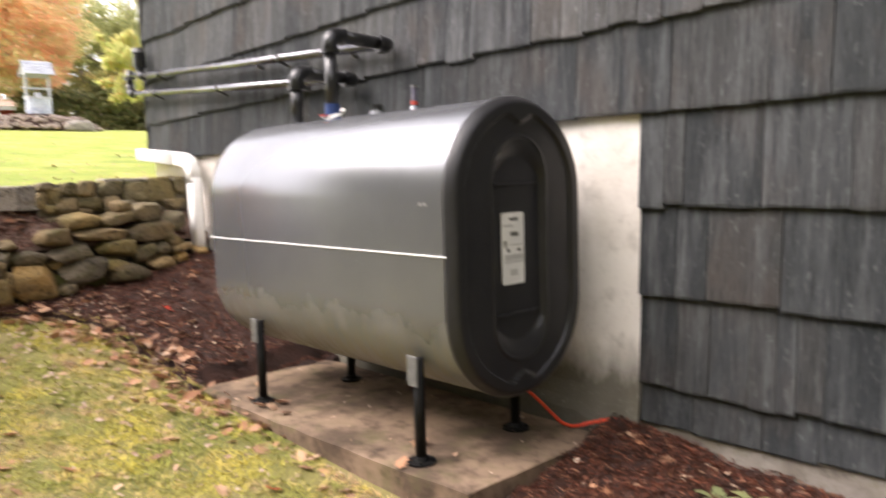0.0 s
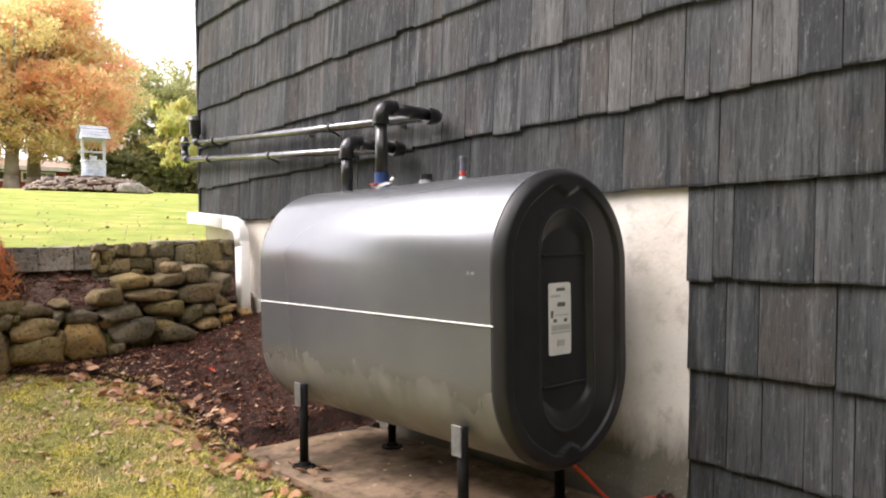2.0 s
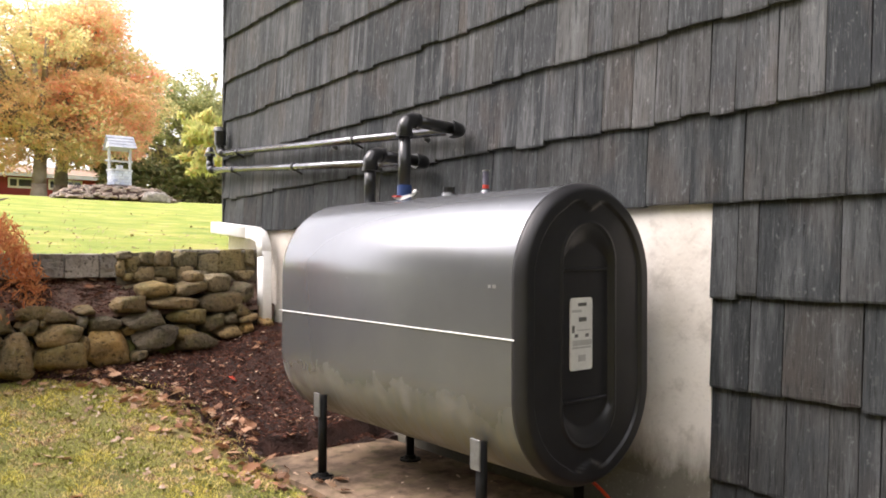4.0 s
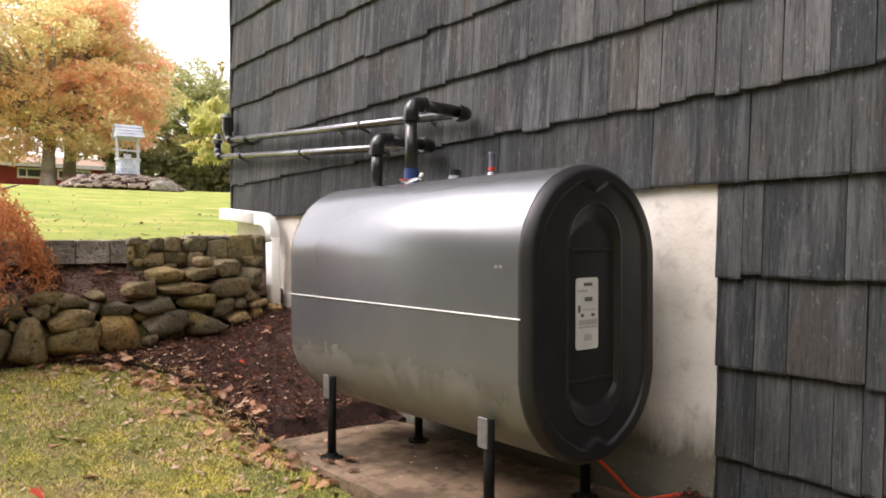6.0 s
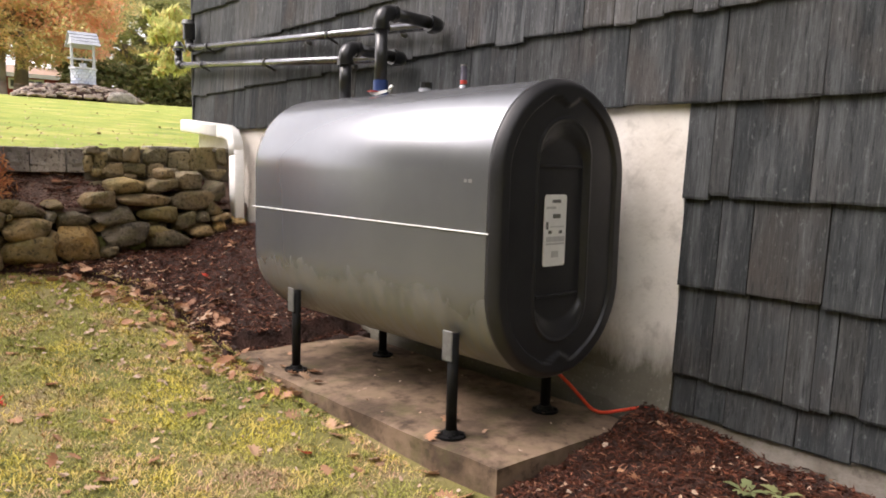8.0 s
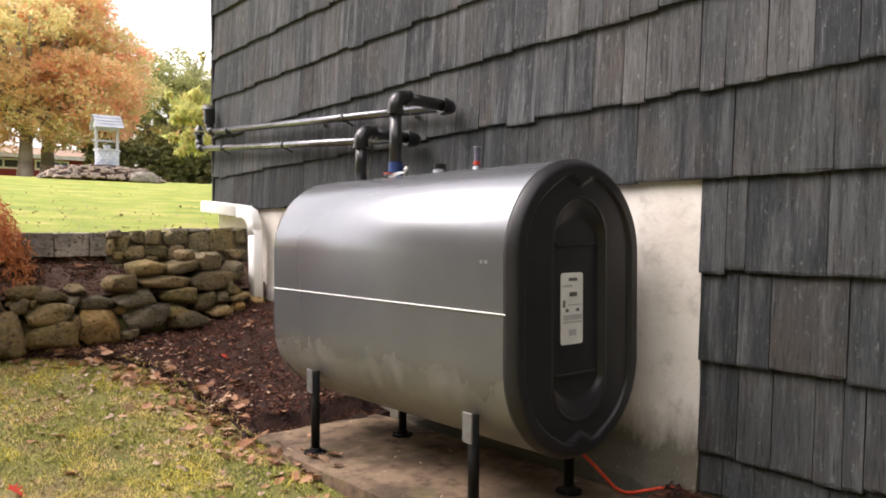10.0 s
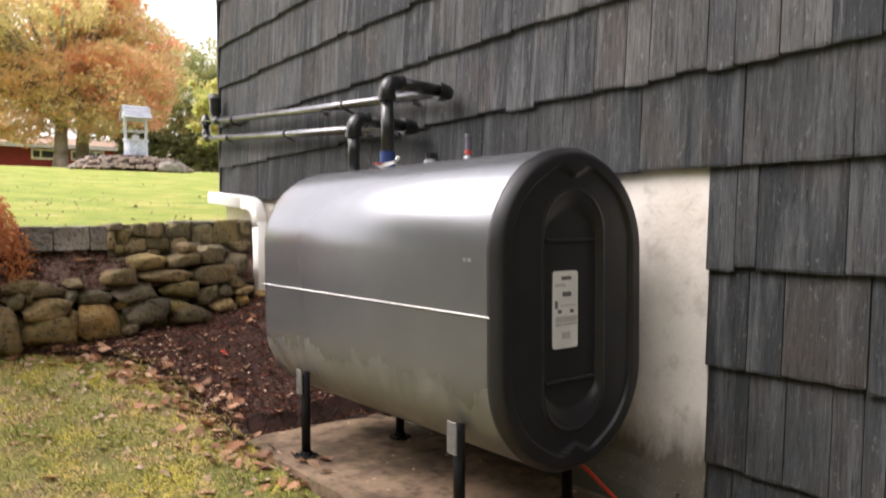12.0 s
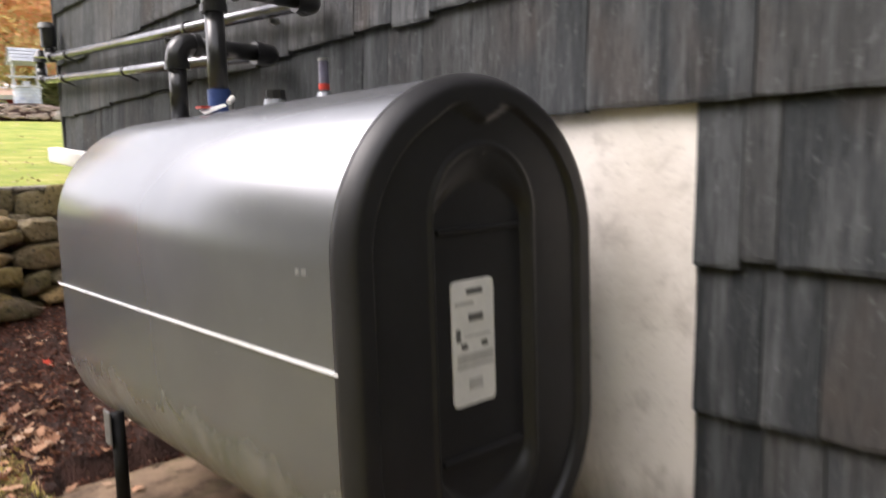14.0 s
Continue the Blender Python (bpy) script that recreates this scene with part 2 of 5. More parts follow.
M_LAWN = grass_material("lawn", [(0.0864, 0.0777, 0.0304), (0.122, 0.122, 0.0342), (0.173, 0.152, 0.0532), (0.216, 0.167, 0.0912)])
M_FARLAWN = grass_material("upper_lawn", [(0.15, 0.205, 0.035), (0.21, 0.265, 0.045), (0.28, 0.30, 0.06), (0.42, 0.36, 0.13)], 1.6)
M_BLADE = blade_material()
M_MULCH = simple("dark_mulch", (0.0206, 0.0084, 0.0054), (0.0425, 0.0162, 0.0102), 9.0, 0.95, 0.0, 0.9, 7.0, 0.03)
M_BEDSOIL = simple("greyish_mulch", (0.11, 0.068, 0.0531), (0.22, 0.141, 0.106), 14.0, 0.95, 0.0, 0.9, 6.0, 0.03)
M_CHIP = leaf_material("mulch_chips", [(0.0237, 0.00925, 0.00511), (0.0704, 0.0212, 0.0111), (0.0346, 0.0129, 0.00681), (0.119, 0.037, 0.0187), (0.026, 0.0111, 0.00681), (0.0813, 0.024, 0.0128), (0.0433, 0.0158, 0.00851), (0.162, 0.0482, 0.0239), (0.271, 0.138, 0.0851)], 0.0)
M_LITTER = leaf_material("pale_litter", [(0.34, 0.23, 0.16), (0.46, 0.35, 0.27), (0.26, 0.155, 0.10), (0.38, 0.26, 0.18)], 0.0)
M_LEAF = leaf_material("dry_oak_leaf", [(0.31, 0.15, 0.08), (0.46, 0.27, 0.17), (0.18, 0.085, 0.05), (0.54, 0.37, 0.25), (0.38, 0.18, 0.095), (0.24, 0.115, 0.065), (0.44, 0.24, 0.14), (0.15, 0.075, 0.045)], 0.15)
M_REDLEAF = leaf_material("red_leaf", [(0.5, 0.05, 0.03), (0.6, 0.09, 0.05)], 0.2)
M_BOULDER = stone_material("field_stone", [(0.139, 0.103, 0.0523), (0.292, 0.199, 0.0941), (0.104, 0.0822, 0.0502), (0.209, 0.169, 0.125), (0.236, 0.181, 0.0627), (0.334, 0.224, 0.105), (0.125, 0.0968, 0.0574)])
M_TAN = stone_material("tan_boulder", [(0.528, 0.329, 0.12), (0.552, 0.366, 0.156)], 0.2)
M_GRANITE = stone_material("grey_granite", [(0.34, 0.311, 0.281), (0.428, 0.383, 0.338), (0.302, 0.281, 0.259)], 0.15)
M_WALLSTONE = stone_material("mortared_stone", [(0.297, 0.22, 0.113), (0.371, 0.28, 0.16), (0.244, 0.19, 0.0846), (0.339, 0.28, 0.188), (0.223, 0.18, 0.0799)], 0.35)
M_MOUND = stone_material("pinkish_field_stone", [(0.44, 0.33, 0.27), (0.36, 0.30, 0.25), (0.50, 0.38, 0.32), (0.30, 0.27, 0.24)], 0.1)
M_JOINT = simple("grey_mortar", (0.10, 0.085, 0.06), (0.16, 0.135, 0.10), 12.0, 0.95, 0.0, 0.6)
M_ROOFBOARD = simple("blue_grey_board", (0.25, 0.268, 0.31), (0.35, 0.366, 0.402), 4.0, 0.7)
M_MORTAR = simple("dark_earth_joint", (0.025, 0.022, 0.016), (0.05, 0.042, 0.03), 12.0, 0.95, 0.0, 0.6)
M_BARK = simple("grey_bark", (0.22, 0.18, 0.14), (0.33, 0.28, 0.23), 2.0, 0.95, 0.0, 0.8, 9.0, 0.05)
# Maple leaf colours are paled so that distance haze is part of them.
M_MAPLE = leaf_material("maple_leaves", [(0.88, 0.54, 0.33), (0.84, 0.60, 0.33), (0.76, 0.62, 0.32), (0.89, 0.55, 0.37), (0.68, 0.60, 0.31), (0.86, 0.64, 0.38), (0.62, 0.56, 0.29)], 0.72)
M_MAPLEGREEN = leaf_material("maple_leaves_green", [(0.6, 0.602, 0.289), (0.744, 0.655, 0.319), (0.827, 0.676, 0.351), (0.538, 0.56, 0.278), (0.848, 0.612, 0.351)], 0.72)
M_MAPLERED = leaf_material("maple_leaves_red", [(0.88, 0.46, 0.32), (0.90, 0.52, 0.34), (0.84, 0.58, 0.34), (0.90, 0.48, 0.33)], 0.72)
M_GREEN = leaf_material("green_leaves", [(0.28, 0.31, 0.14), (0.38, 0.40, 0.18), (0.50, 0.48, 0.22), (0.24, 0.28, 0.13)], 0.5)
M_DARKGREEN = leaf_material("bush_leaves", [(0.10, 0.115, 0.045), (0.15, 0.16, 0.06), (0.24, 0.20, 0.09)], 0.3)
M_SUMAC = leaf_material("yellow_green_leaves", [(0.42, 0.46, 0.16), (0.56, 0.57, 0.20), (0.66, 0.60, 0.25), (0.36, 0.42, 0.14), (0.74, 0.46, 0.22)], 0.55)
M_JAPAN = leaf_material("lacy_maple_leaves", [(0.529, 0.192, 0.075), (0.644, 0.3, 0.125), (0.437, 0.144, 0.0625), (0.69, 0.36, 0.163)], 0.45)
M_REDWALL = simple("barn_red_siding", (0.22, 0.028, 0.025), (0.26, 0.04, 0.034), 1.0, 0.8)
M_TANROOF = simple("tan_roof", (0.30, 0.20, 0.15), (0.36, 0.25, 0.19), 1.0, 0.9)
M_GREYROOF = simple("grey_roof", (0.12, 0.12, 0.12), (0.16, 0.16, 0.16), 2.0, 0.9)
M_GLASS = simple("dark_window_glass", (0.05, 0.055, 0.06), (0.07, 0.075, 0.08), 1.0, 0.08)
M_WELLBRICK = leaf_material("blue_white_brick", [(0.45, 0.50, 0.60), (0.60, 0.64, 0.70), (0.38, 0.43, 0.55), (0.66, 0.68, 0.72)], 0.0)
M_WELLWHITE = simple("white_well_paint", (0.378, 0.387, 0.413), (0.468, 0.475, 0.499), 3.0, 0.6)
M_VIAL = simple("clear_gauge_vial", (0.0992, 0.0924, 0.128), (0.136, 0.132, 0.178), 30.0, 0.12)
M_BRASS = simple("brass_valve", (0.45, 0.32, 0.10), (0.55, 0.40, 0.15), 30.0, 0.35, 0.8)

# ---- building helpers ----


def link(name, data, material, parent=None):
    ob = new(name, data)
    if material:
        data.materials.append(material)
    if parent:
        ob.parent = parent
    return ob


def part(name, bm, material, parent=None, label="", smooth=False):
    """Links a bmesh as one mesh object, under a thing or a part."""
    me = bpy.data.meshes.new(name)
    bmesh.ops.recalc_face_normals(bm, faces=bm.faces)
    bm.to_mesh(me)
    bm.free()
    if smooth:
        for f in me.polygons:
            f.use_smooth = True
    ob = link(name, me, material, parent)
    return tagged(ob, label) if label else ob


def raw(name, verts, faces, material, parent=None, smooth=False):
    me = bpy.data.meshes.new(name)
    me.from_pydata([tuple(v) for v in verts], [], [tuple(f) for f in faces])
    if smooth:
        me.polygons.foreach_set("use_smooth", [True] * len(me.polygons))
    me.update()
    return link(name, me, material, parent)


def thing(name, label, category, group="", at=(0, 0, 0)):
    ob = new(name)
    ob.location = at
    return tagged(ob, label, category, group)


def box(x0, x1, y0, y1, z0, z1, bevel=0.0, bm=None, segments=1):
    bm = bm or bmesh.new()
    g = bmesh.ops.create_cube(bm, size=1.0, matrix=Matrix.Translation(((x0 + x1) / 2, (y0 + y1) / 2, (z0 + z1) / 2)) @ Matrix.Diagonal((x1 - x0, y1 - y0, z1 - z0, 1)))
    if bevel:
        edges = list({e for v in g["verts"] for e in v.link_edges})
        bmesh.ops.bevel(bm, geom=edges, offset=bevel, segments=segments, affect="EDGES", profile=0.5)
    return bm


def rod(a, b, r0, r1=None, sides=20, bm=None, caps=True):
    """A round bar from a to b."""
    bm = bm or bmesh.new()
    a, b = Vector(a), Vector(b)
    turn = (b - a).to_track_quat("Z", "Y").to_matrix().to_4x4()
    bmesh.ops.create_cone(bm, cap_ends=caps, segments=sides, radius1=r0, radius2=r0 if r1 is None else r1, depth=(b - a).length, matrix=Matrix.Translation((a + b) / 2) @ turn)
    return bm


def sweep(points, r, sides=16, bm=None, squash=None):
    """A tube along a line of points; squash gives half sizes of a rounded box section instead."""
    bm = bm or bmesh.new()
    pts = [Vector(p) for p in points]
    rings = []
    up = Vector((0, 0, 1))
    side = None
    for i, p in enumerate(pts):
        d = (pts[min(i + 1, len(pts) - 1)] - pts[max(i - 1, 0)]).normalized()
        s = d.cross(up) if side is None else side - d * side.dot(d)
        if s.length < 1e-3:
            s = d.cross(Vector((1, 0, 0)))
        side = s.normalized()
        n = side.cross(d).normalized()
        ring = []
        for k in range(sides):
            a = 2 * math.pi * (k + 0.5) / sides
            c, q = math.cos(a), math.sin(a)
            if squash:
                c = math.copysign(min(1, abs(c) ** 0.28), c) * squash[0]
                q = math.copysign(min(1, abs(q) ** 0.28), q) * squash[1]
            else:
                c, q = c * r, q * r
            ring.append(bm.verts.new(p + side * c + n * q))
        rings.append(ring)
    for a, b in zip(rings, rings[1:]):
        for k in range(sides):
            bm.faces.new((a[k], a[(k + 1) % sides], b[(k + 1) % sides], b[k]))
    bm.faces.new(rings[0])
    bm.faces.new(rings[-1][::-1])
    return bm


def bend(a, corner, b, r, steps=8):
    """Points of a path from a to b rounded at the corner."""
    a, c, b = Vector(a), Vector(corner), Vector(b)
    p, q = c + (a - c).normalized() * r, c + (b - c).normalized() * r
    return [a] + [p.lerp(c, t).lerp(c.lerp(q, t), t) for t in [i / steps for i in range(steps + 1)]] + [b]


def smoothed(e0, e1, x):
    t = np.clip((x - e0) / (e1 - e0), 0, 1)
    return t * t * (3 - 2 * t)

# ---- ground ----


def ground_z(x, y):
    """Height of the land: a low lawn, a planted bed on a ledge, and an upper lawn that climbs away."""
    x, y = np.asarray(x, float), np.asarray(y, float)
    low = -0.105 + 0.085 * np.clip(y / 1.6, 0, 1) + 0.414 * smoothed(1.3, 3.9, y) * (1 - 0.15 * smoothed(-0.75, -1.25, x))
    low = low - 0.012 * np.clip(-x - 1.2, 0, 3) + 0.012 * np.sin(2.1 * x + 1.3 * y) * np.sin(1.7 * y - x)
    bed = 0.66 + 0.24 * np.clip((y - 3.5) / 0.32, 0, 1)
    high = 1.04 + 0.092 * np.clip(y - 4.4, 0, 18) + 0.063 * np.clip(y - 22.4, 0, 40) + 0.02 * np.sin(0.5 * x) * np.sin(0.4 * y)
    ledge = np.where(x < -1.02, 3.9, 3.82)
    ledge = np.where(x > 0.05, 4.35, ledge)
    z = np.where(y < 3.46, low, np.where(y < ledge, bed, high))
    z = np.where((x > -0.98) & (y < 1.93) & (y > -0.3), np.minimum(z, np.where(x > -0.85, -0.06, z - 0.01)), z)
    z = np.where((x > 0.05) & (y < 4.35), -0.15, z)
    return z


def spread(lo, hi, step, out, grow=1.35):
    a = list(np.arange(lo, hi + 1e-6, step))
    s = step
    while a[-1] < out:
        s *= grow
        a.append(a[-1] + s)
    s = step
    while a[0] > -out:
        s *= grow
        a.insert(0, a[0] - s)
    return np.array(a)


gx, gy = spread(-4.0, 0.2, 0.06, 400), spread(-2.6, 5.6, 0.04, 500)
GX, GY = np.meshgrid(gx, gy)
GZ = ground_z(GX, GY)
nx, ny = len(gx), len(gy)
quads = [(j * nx + i, j * nx + i + 1, (j + 1) * nx + i + 1, (j + 1) * nx + i) for j in range(ny - 1) for i in range(nx - 1)]
ground = raw("ground", np.stack([GX.ravel(), GY.ravel(), GZ.ravel()], 1), quads, M_LAWN, smooth=True)
ground.data.materials.append(M_FARLAWN)
ground.data.polygons.foreach_set("material_index", [1 if gy[j] > 3.8 else 0 for j in range(ny - 1) for i in range(nx - 1)])
tagged(ground, "sloping lawn, patchy below and bright green above", "ground", kind="structure")


def mulch_height(x, y):
    """Loose mulch heaped against the foundation and the stones."""
    heap = 0.035 + 0.16 * smoothed(-0.75, 0.0, x) * smoothed(1.5, 3.0, y) + (0.03 + 0.09 * smoothed(-0.85, -0.2, y)) * smoothed(-0.6, 0.0, x) * (1 - smoothed(-0.1, 0.1, y))
    return ground_z(x, y) + heap + 0.012 * np.sin(19 * x + 3 * y) * np.sin(17 * y - 5 * x) + 0.008 * np.sin(41 * x - 9 * y)


def mulch_inside(x, y, kind):
    wob = 0.05 * np.sin(5.1 * y + 1.0) + 0.03 * np.sin(13.0 * y) + 0.02 * np.sin(31 * y)
    if kind == "back":
        return (x > -0.90 + 0.6 * wob - 0.13 * smoothed(2.0, 2.7, y) - 0.14 * smoothed(2.8, 3.1, y) - 0.35 * smoothed(3.08, 3.36, y) - 3.2 * smoothed(3.34, 3.46, y)) & ((y > 1.8) | ((y > 1.42) & (x < -0.9))) & (y < 3.47) & (x < 0.06)
    if kind == "near":
        return (x > -0.84 + 0.5 * np.clip(-y - 0.1, 0, 3) * 0.25 + wob) & (y < -0.1) & (y > -2.4) & (x < 0.06)
    return (y > 3.44) & (y < 3.84) & (x < 0.02)


def mulch_bed(kind, x0, x1, y0, y1, step=0.03):
    xs, ys = np.arange(x0, x1, step), np.arange(y0, y1, step)
    X, Y = np.meshgrid(xs, ys)
    Z = mulch_height(X, Y) if kind != "bed" else ground_z(np.minimum(X, -1.1), np.clip(Y, 3.5, 4.4)) + 0.03 + 0.012 * np.sin(19 * X) * np.sin(17 * Y)
    Z = Z + np.random.uniform(-0.006, 0.006, Z.shape)
    w = len(xs)
    inside = mulch_inside(X, Y, kind)
    faces = [(j * w + i, j * w + i + 1, (j + 1) * w + i + 1, (j + 1) * w + i) for j in range(len(ys) - 1) for i in range(w - 1) if inside[j, i] and inside[j + 1, i + 1] and inside[j, i + 1] and inside[j + 1, i]]
    ob = raw("mulch_bed", np.stack([X.ravel(), Y.ravel(), Z.ravel()], 1), faces, M_MULCH, smooth=True)
    bm = bmesh.new()
    bm.from_mesh(ob.data)
    bmesh.ops.delete(bm, geom=[v for v in bm.verts if not v.link_faces], context="VERTS")
    rim = [e for e in bm.edges if e.is_boundary]
    skirt = bmesh.ops.extrude_edge_only(bm, edges=rim)
    for v in skirt["geom"]:
        if isinstance(v, bmesh.types.BMVert):
            v.co.z -= 0.09
    bm.to_mesh(ob.data)
    bm.free()
    if kind == "bed":
        ob.data.materials[0] = M_BEDSOIL
    return tagged(ob, "dark red-brown bark mulch heaped over bare soil", "mulch bed", kind="structure")


mulch_bed("back", -3.4, 0.06, 1.4, 3.5)
mulch_bed("near", -1.3, 0.06, -2.4, 0.0)
mulch_bed("bed", -4.0, 0.03, 3.4, 4.55)

# ---- house ----
HOUSE_FAR, HOUSE_NEAR, HOUSE_TOP = 4.42, -7.0, 5.2
house_wall = part("wall_west", box(0.036, 0.24, HOUSE_NEAR, HOUSE_FAR - 0.02, 1.302, HOUSE_TOP), M_SHEATH)
tagged(house_wall, "house wall clad in weathered grey wooden shingles", "wall", kind="structure")
part("sheathing", box(0.036, 0.24, HOUSE_NEAR, -0.24, 0.101, 1.302), M_SHEATH, house_wall)
tagged(part("wall_north", box(0.24, 8.0, HOUSE_FAR - 0.22, HOUSE_FAR - 0.02, 0.3, HOUSE_TOP), M_SHINGLE), "plain far end wall of the shingled house", "wall", kind="structure")
tagged(part("wall_south", box(0.24, 8.0, HOUSE_NEAR, HOUSE_NEAR + 0.2, -0.1, HOUSE_TOP), M_SHINGLE), "plain near end wall of the shingled house", "wall", kind="structure")
tagged(part("wall_east", box(7.8, 8.0, HOUSE_NEAR + 0.2, HOUSE_FAR - 0.22, -0.1, HOUSE_TOP), M_SHINGLE), "plain back wall of the shingled house", "wall", kind="structure")
bm = bmesh.new()
for q in ((-0.35, HOUSE_TOP - 0.05), (4.1, HOUSE_TOP + 2.2), (8.35, HOUSE_TOP - 0.05)):
    for y in (HOUSE_NEAR - 0.3, HOUSE_FAR + 0.3):
        for dz in (0, 0.18):
            bm.verts.new((q[0], y, q[1] + dz))
bmesh.ops.convex_hull(bm, input=bm.verts)
tagged(part("roof", bm, M_GREYROOF), "plain grey pitched roof of the shingled house", "roof", kind="structure")

# The rendered foundation, with a rough toe at the pad.
bm = bmesh.new()
prof = [(0.035, 1.3), (0.032, 0.24), (0.027, 0.15), (0.016, 0.08), (0.002, 0.03), (-0.012, -0.3), (0.3, -0.3), (0.3, 1.3)]
ys = np.arange(-0.236, HOUSE_FAR - 0.01, 0.05)
rings = []
for i, y in enumerate(ys):
    wob = 0.012 * math.sin(7 * y) + random.uniform(-0.008, 0.008)
    rings.append([bm.verts.new((x + (wob if 0 < k < 6 and z < 0.2 else random.uniform(-0.0015, 0.0015) if k < 2 else 0), y, z + (wob if z < 0.2 else 0))) for k, (x, z) in enumerate(prof)])
for a, b in zip(rings, rings[1:]):
    for k in range(len(prof)):
        bm.faces.new((a[k], a[(k + 1) % len(prof)], b[(k + 1) % len(prof)], b[k]))
bm.faces.new(rings[0])
bm.faces.new(rings[-1])
tagged(part("foundation", bm, M_FOUND), "pale rendered foundation wall, stained near the ground", "foundation", kind="structure")
bm = bmesh.new()
box(0.03, 0.25, HOUSE_NEAR, -0.242, -0.4, 0.1, 0.01, bm)
tagged(part("foundation_ledge", bm, M_FOOTING), "low pale concrete footing under the shingles", "foundation", kind="structure")

# ---- concrete pad ----
bm = bmesh.new()
box(-0.86, -0.06, -0.115, 1.86, -0.16, 0.0, 0.0, bm)
bmesh.ops.subdivide_edges(bm, edges=bm.edges, cuts=14, use_grid_fill=True)
for v in bm.verts:
    n = noise.noise(v.co * 7.0)
    edge = v.co.z > -0.001 and (v.co.x < -0.855 or v.co.y < -0.11 or v.co.y > 1.855)
    v.co += Vector((0.006 * n if v.co.x < -0.85 else 0, 0.006 * noise.noise(v.co * 9.0) if v.co.y < -0.1 else 0, (-0.008 + 0.006 * n) if edge else 0.0015 * n))
    if v.co.x < -0.8:
        v.co.x -= 0.0 + 0.03 * min(1, max(0, v.co.y / 1.8))
        v.co.x += 0.04 * (1 - min(1, max(0, (v.co.y + 0.115) / 0.3))) * 0.6
pad = tagged(part("concrete_pad", bm, M_PAD), "worn brown concrete slab under the oil tank", "slab", kind="structure")

# ---- oil tank ----
TX, TZ, TR, TH = -0.439, 0.79, 0.361, 0.2


def stadium(half, r, n=20, up=TH):
    """Outline of an upright oval of that half straight height and radius, round its centre."""
    pts = [(r * math.cos(a), up + r * math.sin(a)) for a in [math.pi * i / n for i in range(n + 1)]]
    return pts + [(-x, -z) for x, z in pts] if half is None else pts + [(r * math.cos(a), -up + r * math.sin(a)) for a in [math.pi + math.pi * i / n for i in range(n + 1)]]


def loft(rings, close=True):
    bm = bmesh.new()
    vs = [[bm.verts.new(p) for p in ring] for ring in rings]
    for a, b in zip(vs, vs[1:]):
        for k in range(len(a)):
            bm.faces.new((a[k], a[(k + 1) % len(a)], b[(k + 1) % len(b)], b[k]))
    if close:
        bm.faces.new(vs[0])
        bm.faces.new(vs[-1])
    return bm


def oval(r, y, up=TH, n=28):
    return [(TX + x, y, TZ + z) for x, z in stadium(1, r, n, up)]


tank = thing("oil_tank", "silver-grey oval heating oil tank with charcoal end caps", "oil tank")
part("tank_body", loft([oval(TR - 0.004, 0.010), oval(TR, 0.014), oval(TR, 1.70), oval(TR - 0.006, 1.735), oval(TR - 0.022, 1.765), oval(TR - 0.05, 1.785), oval(TR - 0.1, 1.795)]), M_TANK, tank, smooth=True)


def pill(x, z, up):
    """Distance from the upright middle line of an oval."""
    return math.hypot(x, max(0.0, abs(z) - up))


def cap_relief(x, z):
    """How far the cap stands out: rounded rim, a stepped-in panel with a wavy edge, a beaded lip and a long well."""
    inset = TR + 0.003 - pill(x, z, TH)
    h = 0.036 - 0.036 * (1 - min(1.0, inset / 0.034)) ** 2.4
    edge = 0.066
    if abs(z) > TH:
        edge += 0.036 * max(0.0, 1 - abs(x) / 0.065) - 0.010 * max(0.0, 1 - abs(abs(x) - 0.085) / 0.045)
    pinch = max(0.0, 1 - abs(z) / 0.14)
    edge += 0.075 * pinch * pinch * (3 - 2 * pinch)
    deep = 0.013 * (1 - 0.8 * max(0.0, 1 - abs(z) / 0.035))
    h -= deep * float(smoothed(edge - 0.004, edge + 0.006, inset))
    w = pill(x, z, 0.270)
    h += 0.005 * max(0.0, 1 - abs(w - 0.147) / 0.011)
    side = 0.008 + 0.072 * float(smoothed(0.25, 0.36, abs(z)))
    fall = float(smoothed(0.142 - side, 0.142, w))
    return 0.002 + (h - 0.002) * fall


def end_cap(y0, out):
    """A pressed cap over the end of the tank."""
    n, steps = 54, 96
    outer, inner = stadium(1, TR + 0.003, n), stadium(1, 0.02, n, 0.27)
    levels = [[(TX + x, y0 - out * 0.012, TZ + z) for x, z in outer]]
    for k in range(steps + 1):
        t = (k / steps) ** 1.15
        ring = []
        for (x0, z0), (x1, z1) in zip(outer, inner):
            x, z = x0 + (x1 - x0) * t, z0 + (z1 - z0) * t
            ring.append((TX + x, y0 + out * cap_relief(x, z), TZ + z))
        levels.append(ring)
    ob = part("end_cap", loft(levels), M_CAP, tank, "charcoal pressed end cap", True)
    for z in (TZ + 0.243, TZ - 0.243):
        part("rib", box(TX - 0.12, TX + 0.12, min(y0, y0 + out * 0.013), max(y0, y0 + out * 0.013), z - 0.005, z + 0.005, 0.002), M_CAP, ob)
    return ob


cap = end_cap(0.0, -1)

